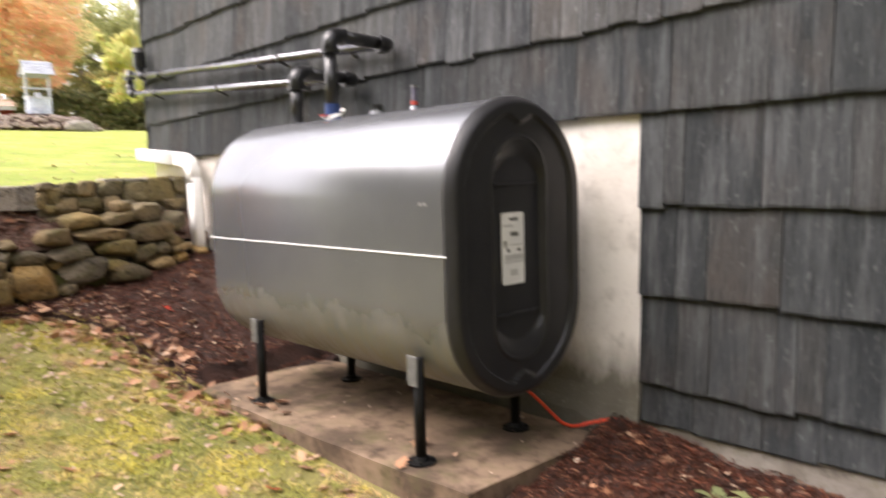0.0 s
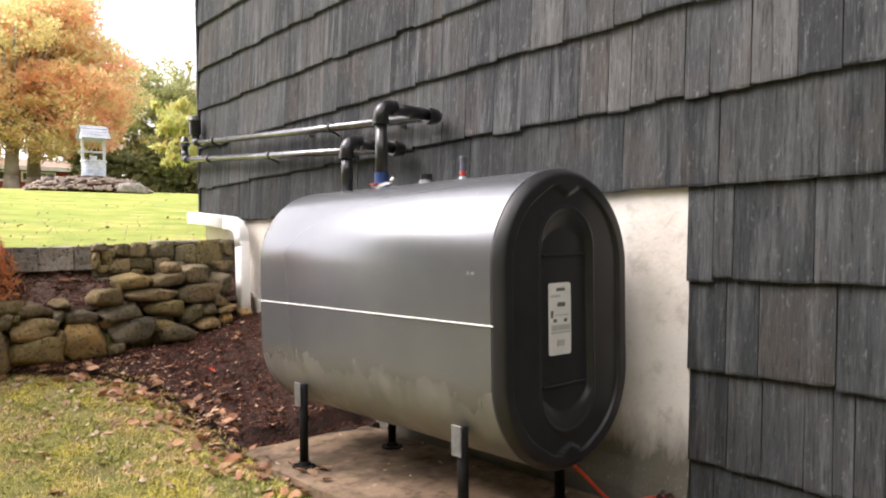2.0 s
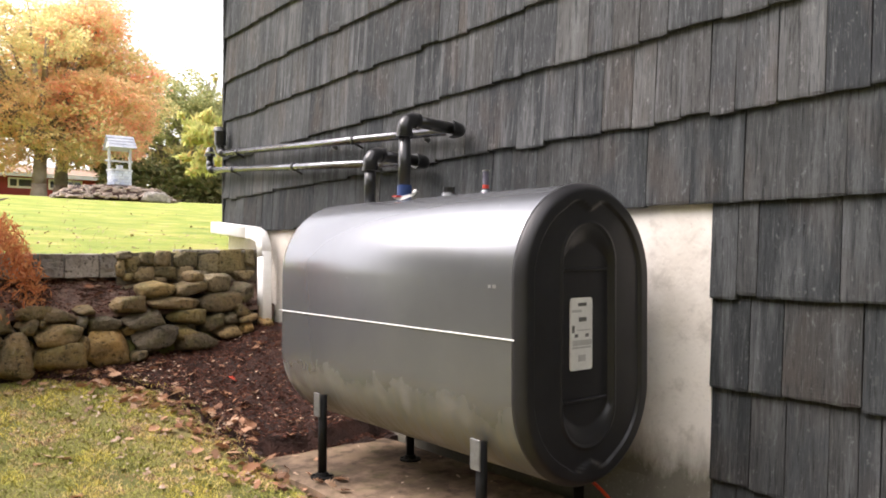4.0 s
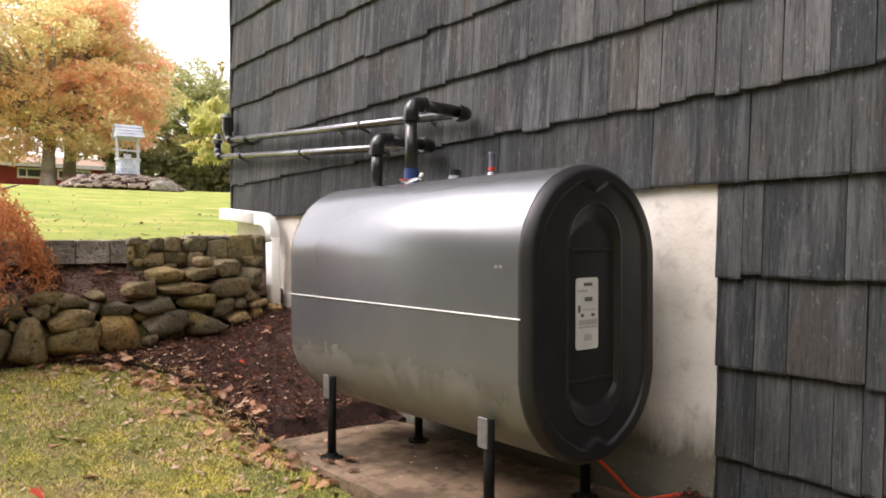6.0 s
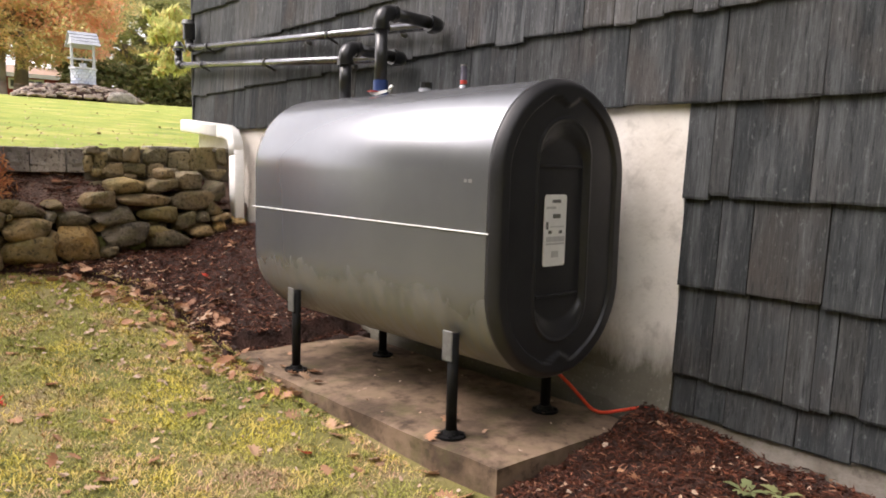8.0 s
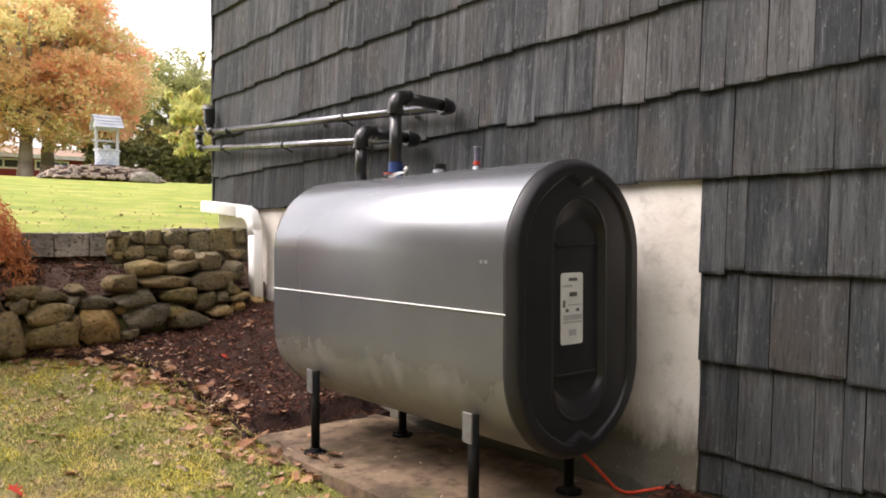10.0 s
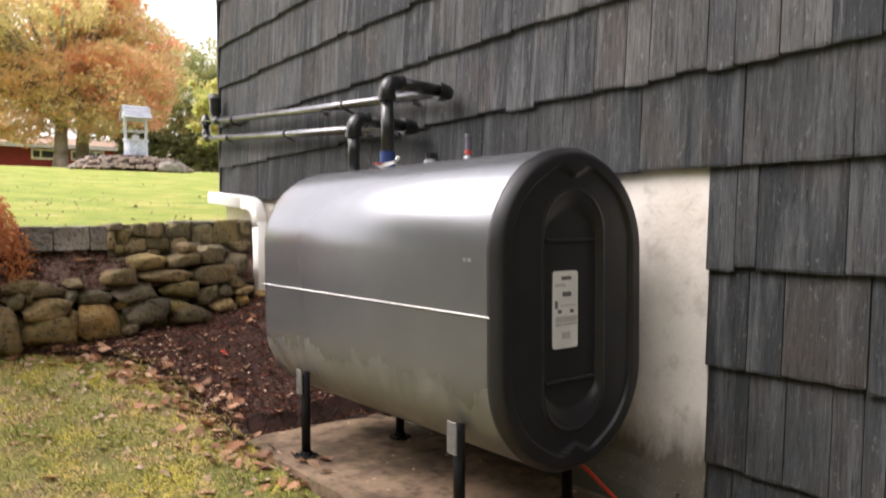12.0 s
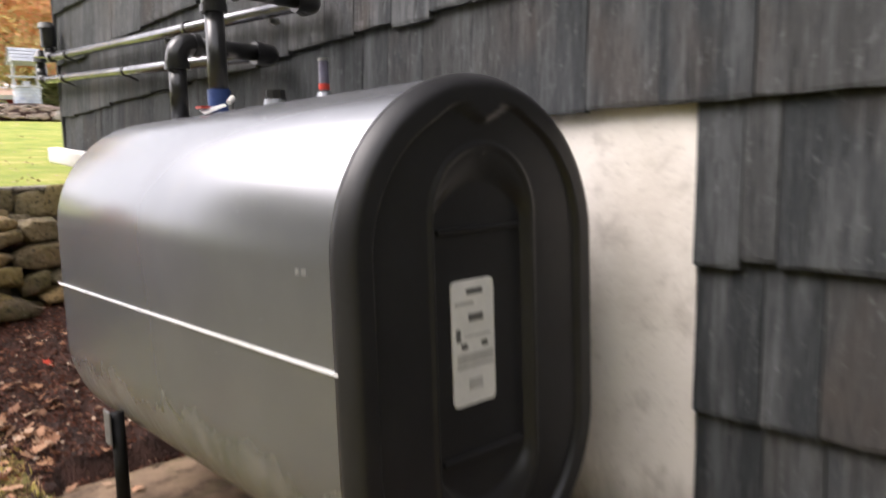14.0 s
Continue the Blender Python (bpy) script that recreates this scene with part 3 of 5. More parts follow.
part("seam", box(TX - TR - 0.005, TX - TR + 0.002, 0.0, 1.75, 0.7885, 0.794, 0.002), M_WELD, tank, "pale welded side seam")
label_y = -0.004
bm = bmesh.new()
corner = [(sx, sz, a) for sx, sz, a in ((1, 1, 0), (-1, 1, 90), (-1, -1, 180), (1, -1, 270))]
outline = [(-0.4635 + sx * 0.0495 + 0.012 * math.cos(radians(a + b)), 0.794 + sz * 0.122 + 0.012 * math.sin(radians(a + b))) for sx, sz, a in corner for b in (0, 30, 60, 90)]
face = bm.faces.new([bm.verts.new((x, label_y - 0.004, z)) for x, z in outline])
bmesh.ops.translate(bm, verts=[v for v in bmesh.ops.extrude_face_region(bm, geom=[face])["geom"] if isinstance(v, bmesh.types.BMVert)], vec=(0, 0.004, 0))
lab = part("label", bm, M_LABEL, tank, "white rounded maker's label with grey print")
for name, u0, u1, v0, v1, mt in (("printed_bar", 0.34, 0.72, 0.885, 0.93, M_INK), ("printed_bar", 0.38, 0.72, 0.67, 0.73, M_INK), ("printed_bar", 0.08, 0.5, 0.80, 0.835, M_PALEINK), ("printed_bar", 0.08, 0.18, 0.52, 0.62, M_INK), ("printed_bar", 0.28, 0.9, 0.545, 0.56, M_PALEINK), ("printed_bar", 0.2, 0.34, 0.455, 0.50, M_INK), ("printed_bar", 0.68, 0.82, 0.455, 0.50, M_INK), ("printed_bar", 0.1, 0.95, 0.34, 0.415, M_PALEINK), ("printed_bar", 0.1, 0.95, 0.30, 0.325, M_PALEINK), ("printed_bar", 0.36, 0.68, 0.12, 0.21, M_PALEINK)):
    w, h = 0.123, 0.268
    part(name, box(-0.525 + u0 * w, -0.525 + u1 * w, label_y - 0.0055, label_y - 0.003, 0.66 + v0 * h, 0.66 + v1 * h), mt, lab)

# Two light scuff marks on the flank.
for dy, w in ((0.095, 0.018), (0.122, 0.014)):
    part("scuff", box(TX - TR - 0.0015, TX - TR + 0.001, dy, dy + w, 0.967, 0.979, 0.0005), M_GALV, tank)


def tank_leg(x, y, outward):
    leg = part("leg", rod((x, y, 0.012), (x, y, 0.40), 0.0215, sides=20), M_LEG, tank, "black pipe leg", True)
    bm = rod((x, y, 0.001), (x, y, 0.010), 0.056, sides=28)
    rod((x, y, 0.010), (x, y, 0.028), 0.033, 0.027, 20, bm)
    for a in range(4):
        q = math.pi / 4 + a * math.pi / 2
        rod((x + 0.043 * math.cos(q), y + 0.043 * math.sin(q), 0.009), (x + 0.043 * math.cos(q), y + 0.043 * math.sin(q), 0.016), 0.008, sides=6, bm=bm)
    part("foot_flange", bm, M_LEG, leg)
    if outward > 0:
        return leg
    bx = x + outward * 0.028
    part("bracket", box(min(bx, bx + outward * 0.006), max(bx, bx + outward * 0.006), y - 0.028, y + 0.028, 0.30, 0.415, 0.004), M_GALV, leg, "small galvanised leg bracket")
    return leg


for fx, fy, o in ((-0.767, 0.205, -1), (-0.767, 1.36, -1), (-0.103 - 0.14, 0.195, 1), (-0.243, 1.352, 1)):
    tank_leg(fx, fy, o)
part("drain_valve", rod((TX + 0.02, 0.12, 0.2), (TX + 0.02, 0.12, 0.25), 0.015, sides=12), M_BRASS, tank, "small brass drain valve")

# ---- fittings on the tank ----
TOP = TZ + TH + TR
gauge = thing("tank_gauge", "clear float gauge vial with a red base on the tank", "gauge")
part("gauge_base", rod((-0.44, 0.55, TOP - 0.004), (-0.44, 0.55, TOP + 0.012), 0.024, 0.018, 20), M_TANK, gauge)
part("indicator", rod((-0.44, 0.55, TOP + 0.018), (-0.44, 0.55, TOP + 0.034), 0.0142, sides=16), M_RED, gauge, "red float indicator")
part("vial", rod((-0.44, 0.55, TOP + 0.016), (-0.44, 0.55, TOP + 0.092), 0.0135, 0.013, 16), M_VIAL, gauge, "clear plastic vial")
part("cap", rod((-0.44, 0.55, TOP + 0.092), (-0.44, 0.55, TOP + 0.099), 0.0142, sides=16), M_GALV, gauge)
plug = thing("tank_plug", "black threaded plug in the top of the tank", "plug")
part("plug_base", rod((-0.44, 0.80, TOP - 0.004), (-0.44, 0.80, TOP + 0.014), 0.036, 0.032, 20), M_TANK, plug)
part("plug_head", rod((-0.44, 0.80, TOP + 0.010), (-0.44, 0.80, TOP + 0.04), 0.029, 0.027, 8), M_BLACK, plug)
tag = thing("hang_tag", "small white and red tag wired to the fill pipe", "tag")
bm = bmesh.new()
vs = [bm.verts.new(p) for p in ((-0.55, 1.03, TOP - 0.014), (-0.49, 1.00, TOP + 0.010), (-0.47, 1.06, TOP + 0.022), (-0.53, 1.11, TOP + 0.004))]
f = bm.faces.new(vs)
bmesh.ops.solidify(bm, geom=[f], thickness=0.003)
part("card", bm, M_LABEL, tag)
part("print", box(-0.545, -0.515, 1.06, 1.10, TOP + 0.008, TOP + 0.013), M_RED, tag, "red printed corner")
nip = thing("tank_nipple", "small pale capped nipple beside the fill pipe", "fitting")
part("stem", rod((-0.46, 1.035, TOP - 0.004), (-0.46, 1.035, TOP + 0.024), 0.008, sides=12), M_GALV, nip)
part("knob", rod((-0.47, 1.03, TOP + 0.022), (-0.45, 1.04, TOP + 0.038), 0.009, sides=12), M_WHITE, nip)


def pipe_run(name, label, y, ztop, zfar, yfar, blue, r=0.030):
    """A riser from the tank, an elbow, a short run to the wall, a second elbow and a long run along the wall."""
    run = thing(name, label, "pipe")
    xw = -0.062
    part("riser", rod((-0.453, y, TOP - 0.01), (-0.453, y, ztop - 0.05), r, sides=24), M_BLACK, run, smooth=True)
    el = part("elbow", sweep(bend((-0.453, y, ztop - 0.075), (-0.453, y, ztop), (-0.38, y + 0.006, ztop + 0.002), 0.055), r + 0.008, 20), M_BLACK, run, smooth=True)
    part("collar", rod((-0.453, y, ztop - 0.085), (-0.453, y, ztop - 0.062), r + 0.012, sides=24), M_BLACK, el)
    part("collar", rod((-0.392, y + 0.005, ztop), (-0.37, y + 0.006, ztop), r + 0.012, sides=24), M_BLACK, el)
    part("cross_pipe", rod((-0.40, y + 0.005, ztop), (xw - 0.03, y + 0.03, ztop - 0.006), r, sides=24), M_BLACK, run, smooth=True)
    e2 = part("elbow", sweep(bend((xw - 0.075, y + 0.028, ztop - 0.006), (xw, y + 0.032, ztop - 0.007), (xw, y + 0.11, ztop - 0.004), 0.05), r + 0.008, 20), M_BLACK, run, smooth=True)
    part("collar", rod((xw - 0.082, y + 0.027, ztop - 0.006), (xw - 0.06, y + 0.028, ztop - 0.006), r + 0.012, sides=24), M_BLACK, e2)
    slope = (zfar - ztop) / (yfar - y)
    long_r = 0.0245
    part("wall_pipe", rod((xw, y + 0.09, ztop + 0.09 * slope - 0.005), (xw, yfar, zfar), long_r, sides=24), M_PIPE, run, smooth=True)
    for k in blue:
        zc = ztop + (k - y) * slope
        c = part("pipe_clamp", rod((xw, k - 0.012, zc - 0.003), (xw, k + 0.012, zc - 0.003), long_r + 0.006, sides=20), M_BLACK, run)
        part("clamp_stub", rod((xw, k, zc - 0.02), (0.0, k, zc - 0.05), 0.007, sides=8), M_BLACK, c)
    return run, xw, yfar, zfar


fill, xw, yf, zf = pipe_run("fill_pipe", "glossy black steel fill pipe running along the shingles", 1.125, 1.742, 1.925, 4.26, (2.2, 3.95))
part("coupling", rod((-0.453, 1.125, TOP), (-0.453, 1.125, TOP + 0.07), 0.036, sides=24), M_BLUE, fill, "blue threaded coupling")
part("end_elbow", sweep(bend((xw, yf - 0.02, zf), (xw, yf + 0.06, zf + 0.004), (xw, yf + 0.06, zf + 0.09), 0.045), 0.034, 16), M_BLACK, fill, smooth=True)
part("fill_box", rod((xw, yf + 0.06, zf + 0.07), (xw, yf + 0.06, zf + 0.20), 0.048, sides=20), M_BLACK, fill)
part("fill_cap", rod((xw - 0.01, yf + 0.06, zf + 0.19), (xw - 0.01, yf + 0.06, zf + 0.225), 0.052, 0.04, 20), M_GALV, fill, "pale metal fill cap")
vent, xw, yf, zf = pipe_run("vent_pipe", "glossy black steel vent pipe running along the shingles", 1.428, 1.602, 1.803, 4.50, (3.0, 4.05))
part("end_elbow", sweep(bend((xw, yf - 0.04, zf), (xw, yf + 0.04, zf + 0.004), (xw, yf + 0.04, zf + 0.08), 0.04), 0.034, 16), M_BLACK, vent, smooth=True)
vc = part("vent_cap", rod((xw, yf + 0.04, zf + 0.06), (xw, yf + 0.04, zf + 0.12), 0.03, sides=20), M_BLACK, vent)
part("vent_ring", rod((xw, yf + 0.04, zf + 0.12), (xw, yf + 0.04, zf + 0.145), 0.05, 0.045, 20), M_BLACK, vc)
part("vent_dome", rod((xw, yf + 0.04, zf + 0.155), (xw, yf + 0.04, zf + 0.20), 0.045, 0.022, 20), M_BLACK, vc)

# Bolt heads that hold the pipe straps to the wall.
for y, z in ((1.51, 1.731), (2.51, 1.791), (1.992, 1.605)):
    bolt = thing("wall_bolt", "small grey bolt head screwed into the shingles", "bolt", "bolts below the pipes")
    part("washer", rod((-0.004, y, z), (-0.026, y, z), 0.016, sides=16), M_GALV, bolt)
    part("head", rod((-0.026, y, z), (-0.040, y, z), 0.0105, sides=6), M_GALV, bolt)

# ---- downspout ----
spout = thing("downspout", "white rectangular metal downspout elbowing round the house corner", "downspout")
sx = -0.07
part("sloping_length", sweep([(sx + 0.05, HOUSE_FAR + 0.045, 1.30), (sx + 0.01, HOUSE_FAR + 0.0, 1.302), (sx, HOUSE_FAR - 0.06, 1.30), (sx, 4.2, 1.287), (sx, 3.66, 1.245)], 0, 20, squash=(0.04, 0.05)), M_WHITE, spout, smooth=True)
part("elbow", sweep([(sx, 3.70, 1.245), (sx, 3.60, 1.238), (sx, 3.51, 1.21), (sx, 3.465, 1.15), (sx, 3.455, 1.06)], 0, 20, squash=(0.042, 0.051)), M_WHITE, spout, smooth=True)
part("upright_length", sweep([(sx, 3.455, 1.10), (sx, 3.45, 0.8), (sx, 3.44, 0.50)], 0, 20, squash=(0.04, 0.05)), M_WHITE, spout, smooth=True)

# ---- cord on the pad ----
pts = [Vector(p) for p in ((-0.3, 0.16, 0.24), (-0.2, 0.12, 0.14), (-0.13, 0.09, 0.06), (-0.085, 0.07, 0.012), (-0.085, 0.01, 0.012), (-0.05, -0.05, 0.03), (-0.015, -0.13, 0.055), (0.0, -0.18, 0.05))]
fine = []
for i in range(len(pts) - 1):
    p0, p1, p2, p3 = pts[max(i - 1, 0)], pts[i], pts[i + 1], pts[min(i + 2, len(pts) - 1)]
    for k in range(8):
        t = k / 8
        fine.append(0.5 * ((2 * p1) + (p2 - p0) * t + (2 * p0 - 5 * p1 + 4 * p2 - p3) * t * t + (3 * p1 - p0 - 3 * p2 + p3) * t ** 3))
tagged(part("oil_line", sweep(fine + [pts[-1]], 0.0075, 10), M_CORD, smooth=True), "thin orange-red sleeved oil line on the concrete slab", "tubing")

# ---- shingles ----


def shingle_mesh(seed, material):
    """A tapered wooden shingle, one metre wide before scaling, with an uneven butt and edges."""
    rng = random.Random(seed)
    bm = bmesh.new()
    n = 5
    rows = []
    for v, (z, t) in enumerate(((0.0, 0.021), (0.010, 0.0235), (0.40, 0.006))):
        row = []
        for i in range(n):
            y = i / (n - 1) - 0.5
            dz = rng.uniform(-0.003, 0.003) if v < 2 else 0
            row.append((y + (rng.uniform(-0.004, 0.004) if i in (0, n - 1) else 0), z + dz, t + rng.uniform(-0.0012, 0.0012)))
        rows.append(row)
    front = [[bm.verts.new((-t, y, z)) for y, z, t in row] for row in rows]
    rear = [[bm.verts.new((0.0, y, z)) for y, z, t in (rows[0], rows[2])[k]] for k in (0, 1)]
    for a, b in zip(front, front[1:]):
        for i in range(n - 1):
            bm.faces.new((a[i], a[i + 1], b[i + 1], b[i]))
    for i in range(n - 1):
        bm.faces.new((front[0][i + 1], front[0][i], rear[0][i], rear[0][i + 1]))
    for i in (0, n - 1):
        bm.faces.new((front[0][i], front[1][i], front[2][i], rear[1][i], rear[0][i]))
    bmesh.ops.recalc_face_normals(bm, faces=bm.faces)
    me = bpy.data.meshes.new("shingle")
    bm.to_mesh(me)
    bm.free()
    me.materials.append(material)
    return me


silver_meshes = [shingle_mesh(s, M_SHINGLE) for s in range(8)]
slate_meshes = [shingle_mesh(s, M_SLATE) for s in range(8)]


def course_z(k, y):
    """Butt line of a course; the higher ones sag a little towards the far corner."""
    base = (0.072, 0.222, 0.575, 0.930, 1.284, 1.628, 1.982, 2.303, 2.638, 3.02)
    sag = (0, 0, 0, 0, 0.006, 0.019, 0.022, 0.020, 0.018, 0.022)
    if k < len(base):
        return base[k] - sag[k] * y
    return base[-1] + 0.345 * (k - len(base) + 1)


# Known joints on the courses beside and above the tank, from far to near.
joints = {
    1: (-0.245, -0.406, -0.54, -0.69, -0.787, -0.855, -0.948),
    2: (-0.245, -0.405, -0.53, -0.80, -0.988),
    3: (-0.245, -0.356, -0.437, -0.731),
    4: (0.05, -0.158, -0.384, -0.75),
    5: (3.212, 2.836, 2.39, 2.188, 2.009, 1.715, 1.455, 1.205, 1.025, 0.817, 0.63, 0.447, 0.282, 0.122, 0.008, -0.117, -0.244, -0.35, -0.513, -0.682),
    6: (3.35, 3.13, 2.915, 2.72, 2.548, 2.235, 2.073, 1.88, 1.662, 1.425, 1.206, 0.99, 0.778, 0.56, 0.363, 0.225, 0.084, -0.056, -0.298, -0.481),
    7: (4.19, 3.989, 3.779, 3.6, 3.437, 3.3, 3.167, 2.96, 2.756, 2.604, 2.388, 2.265, 2.089, 1.816, 1.593, 1.436, 1.263, 1.192, 0.893, 0.763, 0.629),
    8: (3.989, 3.728, 3.437, 3.24, 3.038, 2.833, 2.64, 2.493, 2.318, 2.152, 1.933),
    9: (4.267, 4.08, 3.883, 3.728, 3.436, 3.165),
}


def course_edges(k, stop, rng):
    """Joints of a course from near to far: the known ones, and a random run on either side."""
    widths = (0.11, 0.14, 0.17, 0.2, 0.24, 0.28, 0.3)
    known = sorted(joints.get(k, (0.3,)))
    edges = list(known)
    while edges[0] > HOUSE_NEAR + 0.3:
        edges.insert(0, edges[0] - rng.choice(widths) * rng.uniform(0.92, 1.08))
    while edges[-1] < stop - 0.01:
        w = rng.choice(widths) * rng.uniform(0.92, 1.08)
        edges.append(stop if stop - (edges[-1] + w) < 0.07 else edges[-1] + w)
    return [e for e in edges if e <= stop + 1e-6] if k > 3 else [e for e in edges if e <= -0.2]


spare_v, spare_f = [], []
rng = random.Random(11)
count = 0
for k in range(16):
    stop = -0.245 if k < 4 else HOUSE_FAR
    edges = course_edges(k, stop, rng) if k else course_edges(2, stop, rng)
    if k == 0:
        edges = [e if e >= -0.25 else e + 0.06 for e in edges]
    for y, y1 in zip(edges, edges[1:]):
        w = y1 - y
        z = course_z(k, y + w / 2) + rng.choice((0, 0, 0.004, -0.015, 0.015, -0.008, 0.010)) * (0.35 if k == 4 else 0.65)
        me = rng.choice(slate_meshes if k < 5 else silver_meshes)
        tilt = rng.uniform(-0.35, 0.35)
        scale_z = 1.0 if k else 0.62
        m = Matrix.Translation((0.024 + (0.012 if k == 0 else 0), y + w / 2, z)) @ Matrix.Rotation(radians(tilt), 4, "X") @ Matrix.Rotation(radians(1.3), 4, "Y") @ Matrix.Diagonal((1, w - 0.004, scale_z, 1))
        near = -1.5 < y and (k < 5 or (-1.35 < y < 3.4 and k < 9))
        if near and count < 295:
            ob = new("shingle", me)
            ob.parent = house_wall
            ob.matrix_world = m
            count += 1
        else:
            o = len(spare_v)
            spare_v += [tuple(m @ v.co) for v in me.vertices]
            spare_f += [[o + i for i in p.vertices] for p in me.polygons]
tagged(raw("shingle_rows", spare_v, spare_f, M_SHINGLE, house_wall), kind="stuff")
# Corner closing strip of alternating shingle ends.
for k in range(4, 16):
    z0, z1 = course_z(k, HOUSE_FAR), course_z(k + 1, HOUSE_FAR)
    part("corner_shingle", box(0.0, 0.3, HOUSE_FAR - 0.018, HOUSE_FAR + 0.004 + 0.006 * (k % 2), z0, z1), M_SHINGLE, house_wall)

# ---- dry-stone retaining wall ----


def stone_mesh(seed, square, cuts=9, taper=0.0):
    """A worn field stone in a unit box: a rounded block with a few broken faces; taper narrows it upwards."""
    rng = random.Random(seed)
    off = Vector((rng.uniform(0, 50), rng.uniform(0, 50), rng.uniform(0, 50)))
    bm = bmesh.new()
    bmesh.ops.create_icosphere(bm, subdivisions=3, radius=1.0)
    for v in bm.verts:
        v.co *= sum(abs(c) ** square for c in v.co) ** (-1 / square)
    for _ in range(cuts):
        n = Vector((rng.gauss(0, 1), rng.gauss(0, 0.45), rng.gauss(0, 1))).normalized()
        reach = max(v.co.dot(n) for v in bm.verts) * rng.uniform(0.55, 0.82)
        for v in bm.verts:
            over = v.co.dot(n) - reach
            if over > 0:
                v.co -= n * over * 0.98
    for v in bm.verts:
        v.co *= 1 + 0.07 * noise.noise(v.co * 1.7 + off) + 0.04 * noise.noise(v.co * 4.5 + off) + 0.02 * noise.noise(v.co * 11.0 + off)
        v.co.x *= 1 - taper * (v.co.z + 1) / 2
    lo = [min(v.co[i] for v in bm.verts) for i in range(3)]
    hi = [max(v.co[i] for v in bm.verts) for i in range(3)]
    for v in bm.verts:
        v.co = Vector([(v.co[i] - lo[i]) / (hi[i] - lo[i]) - 0.5 for i in range(3)])
    me = bpy.data.meshes.new("stone")
    bm.to_mesh(me)
    bm.free()
    me.polygons.foreach_set("use_smooth", [True] * len(me.polygons))
    return me


def block_mesh(seed):
    """A sawn granite block with split faces, in a unit box."""
    off = Vector((seed * 7.3, seed * 3.1, seed * 1.7))
    bm = box(-0.5, 0.5, -0.5, 0.5, -0.5, 0.5, 0.035)
    bmesh.ops.subdivide_edges(bm, edges=bm.edges, cuts=4, use_grid_fill=True)
    for v in bm.verts:
        v.co += Vector((0.015, 0.05, 0.02)) * noise.noise(v.co * 3.0 + off) + Vector((0.0, 0.03, 0.015)) * noise.noise(v.co * 9.0 + off)
    me = bpy.data.meshes.new("granite_block")
    bm.to_mesh(me)
    bm.free()
    return me


stone_meshes = [stone_mesh(s, b) for s, b in ((1, 4.5), (2, 6.0), (3, 3.6), (4, 7.0), (5, 5.0), (6, 8.0), (7, 4.0), (8, 6.0), (10, 5.0), (11, 7.0))]
upright_mesh = stone_mesh(12, 3.2, 5, 0.55)
for me in stone_meshes + [upright_mesh]:
    me.materials.append(M_BOULDER)
tan_mesh = stone_mesh(9, 2.8, 10)
tan_mesh.materials.append(M_TAN)
granite_meshes = [block_mesh(s) for s in range(3)]
for me in granite_meshes:
    me.materials.append(M_GRANITE)
wallstone_meshes = [stone_mesh(40 + s, 12.0, 3) for s in range(7)]
for me in wallstone_meshes:
    me.materials.append(M_WALLSTONE)
dark_slab = stone_mesh(80, 4.0, 7, 0.3)
dark_slab.materials.append(M_GRANITE)
mound_meshes = [stone_mesh(60 + s, 3.5, 4) for s in range(4)]
for me in mound_meshes:
    me.materials.append(M_MOUND)
low_wall = tagged(part("retaining_wall_low", box(-4.6, -0.12, 3.46, 3.72, 0.1, 0.66), M_MORTAR), "dry-laid wall of mossy field stones holding the bed", "retaining wall", kind="structure")
high_wall = tagged(part("retaining_wall_high", box(-1.06, 0.03, 3.725, 3.95, 0.5, 1.084), M_JOINT), "mortared stone wall holding the upper lawn", "retaining wall", kind="structure")


def set_stone(wall, me, x, y, z, w, d, h, tilt=0.0):
    ob = new("stone", me)
    ob.parent = wall
    ob.matrix_world = pose(x, y, z, 0, tilt, 0) @ Matrix.Diagonal((w, d, h, 1))
    return ob


# Rows of stones from the foot up: middle, height, width, thickness.
foot_row = ((-1.502, 0.41, 0.297, 0.193), (-1.83, 0.548, 0.078, 0.067), (-1.97, 0.441, 0.22, 0.19), (-1.198, 0.472, 0.283, 0.249), (-1.369, 0.493, 0.073, 0.102), (-0.901, 0.505, 0.295, 0.15), (-0.688, 0.524, 0.165, 0.085), (-0.621, 0.461, 0.28, 0.137), (-0.378, 0.509, 0.222, 0.115), (-0.224, 0.531, 0.105, 0.126), (-1.021, 0.398, 0.104, 0.066))
mid_row = ((-1.87, 0.639, 0.28, 0.18), (-1.673, 0.621, 0.101, 0.098), (-1.364, 0.633, 0.066, 0.079), (-1.512, 0.561, 0.275, 0.139), (-1.224, 0.618, 0.214, 0.096), (-0.954, 0.624, 0.327, 0.158), (-0.677, 0.631, 0.244, 0.12), (-0.491, 0.596, 0.145, 0.123), (-0.068, 0.554, 0.13, 0.111), (-0.362, 0.607, 0.131, 0.107), (-1.602, 0.635, 0.042, 0.045), (-0.229, 0.609, 0.135, 0.055))
top_row = ((-1.521, 0.677, 0.234, 0.101), (-1.637, 0.706, 0.192, 0.084), (-1.063, 0.725, 0.199, 0.131), (-0.773, 0.738, 0.366, 0.085), (-0.424, 0.738, 0.313, 0.15), (-0.863, 0.834, 0.233, 0.101), (-0.641, 0.836, 0.228, 0.086), (-0.44, 0.869, 0.193, 0.127), (-0.229, 0.794, 0.096, 0.136), (-0.267, 0.668, 0.153, 0.099), (-0.589, 0.917, 0.106, 0.078), (-1.33, 0.704, 0.134, 0.063))
rng = random.Random(5)
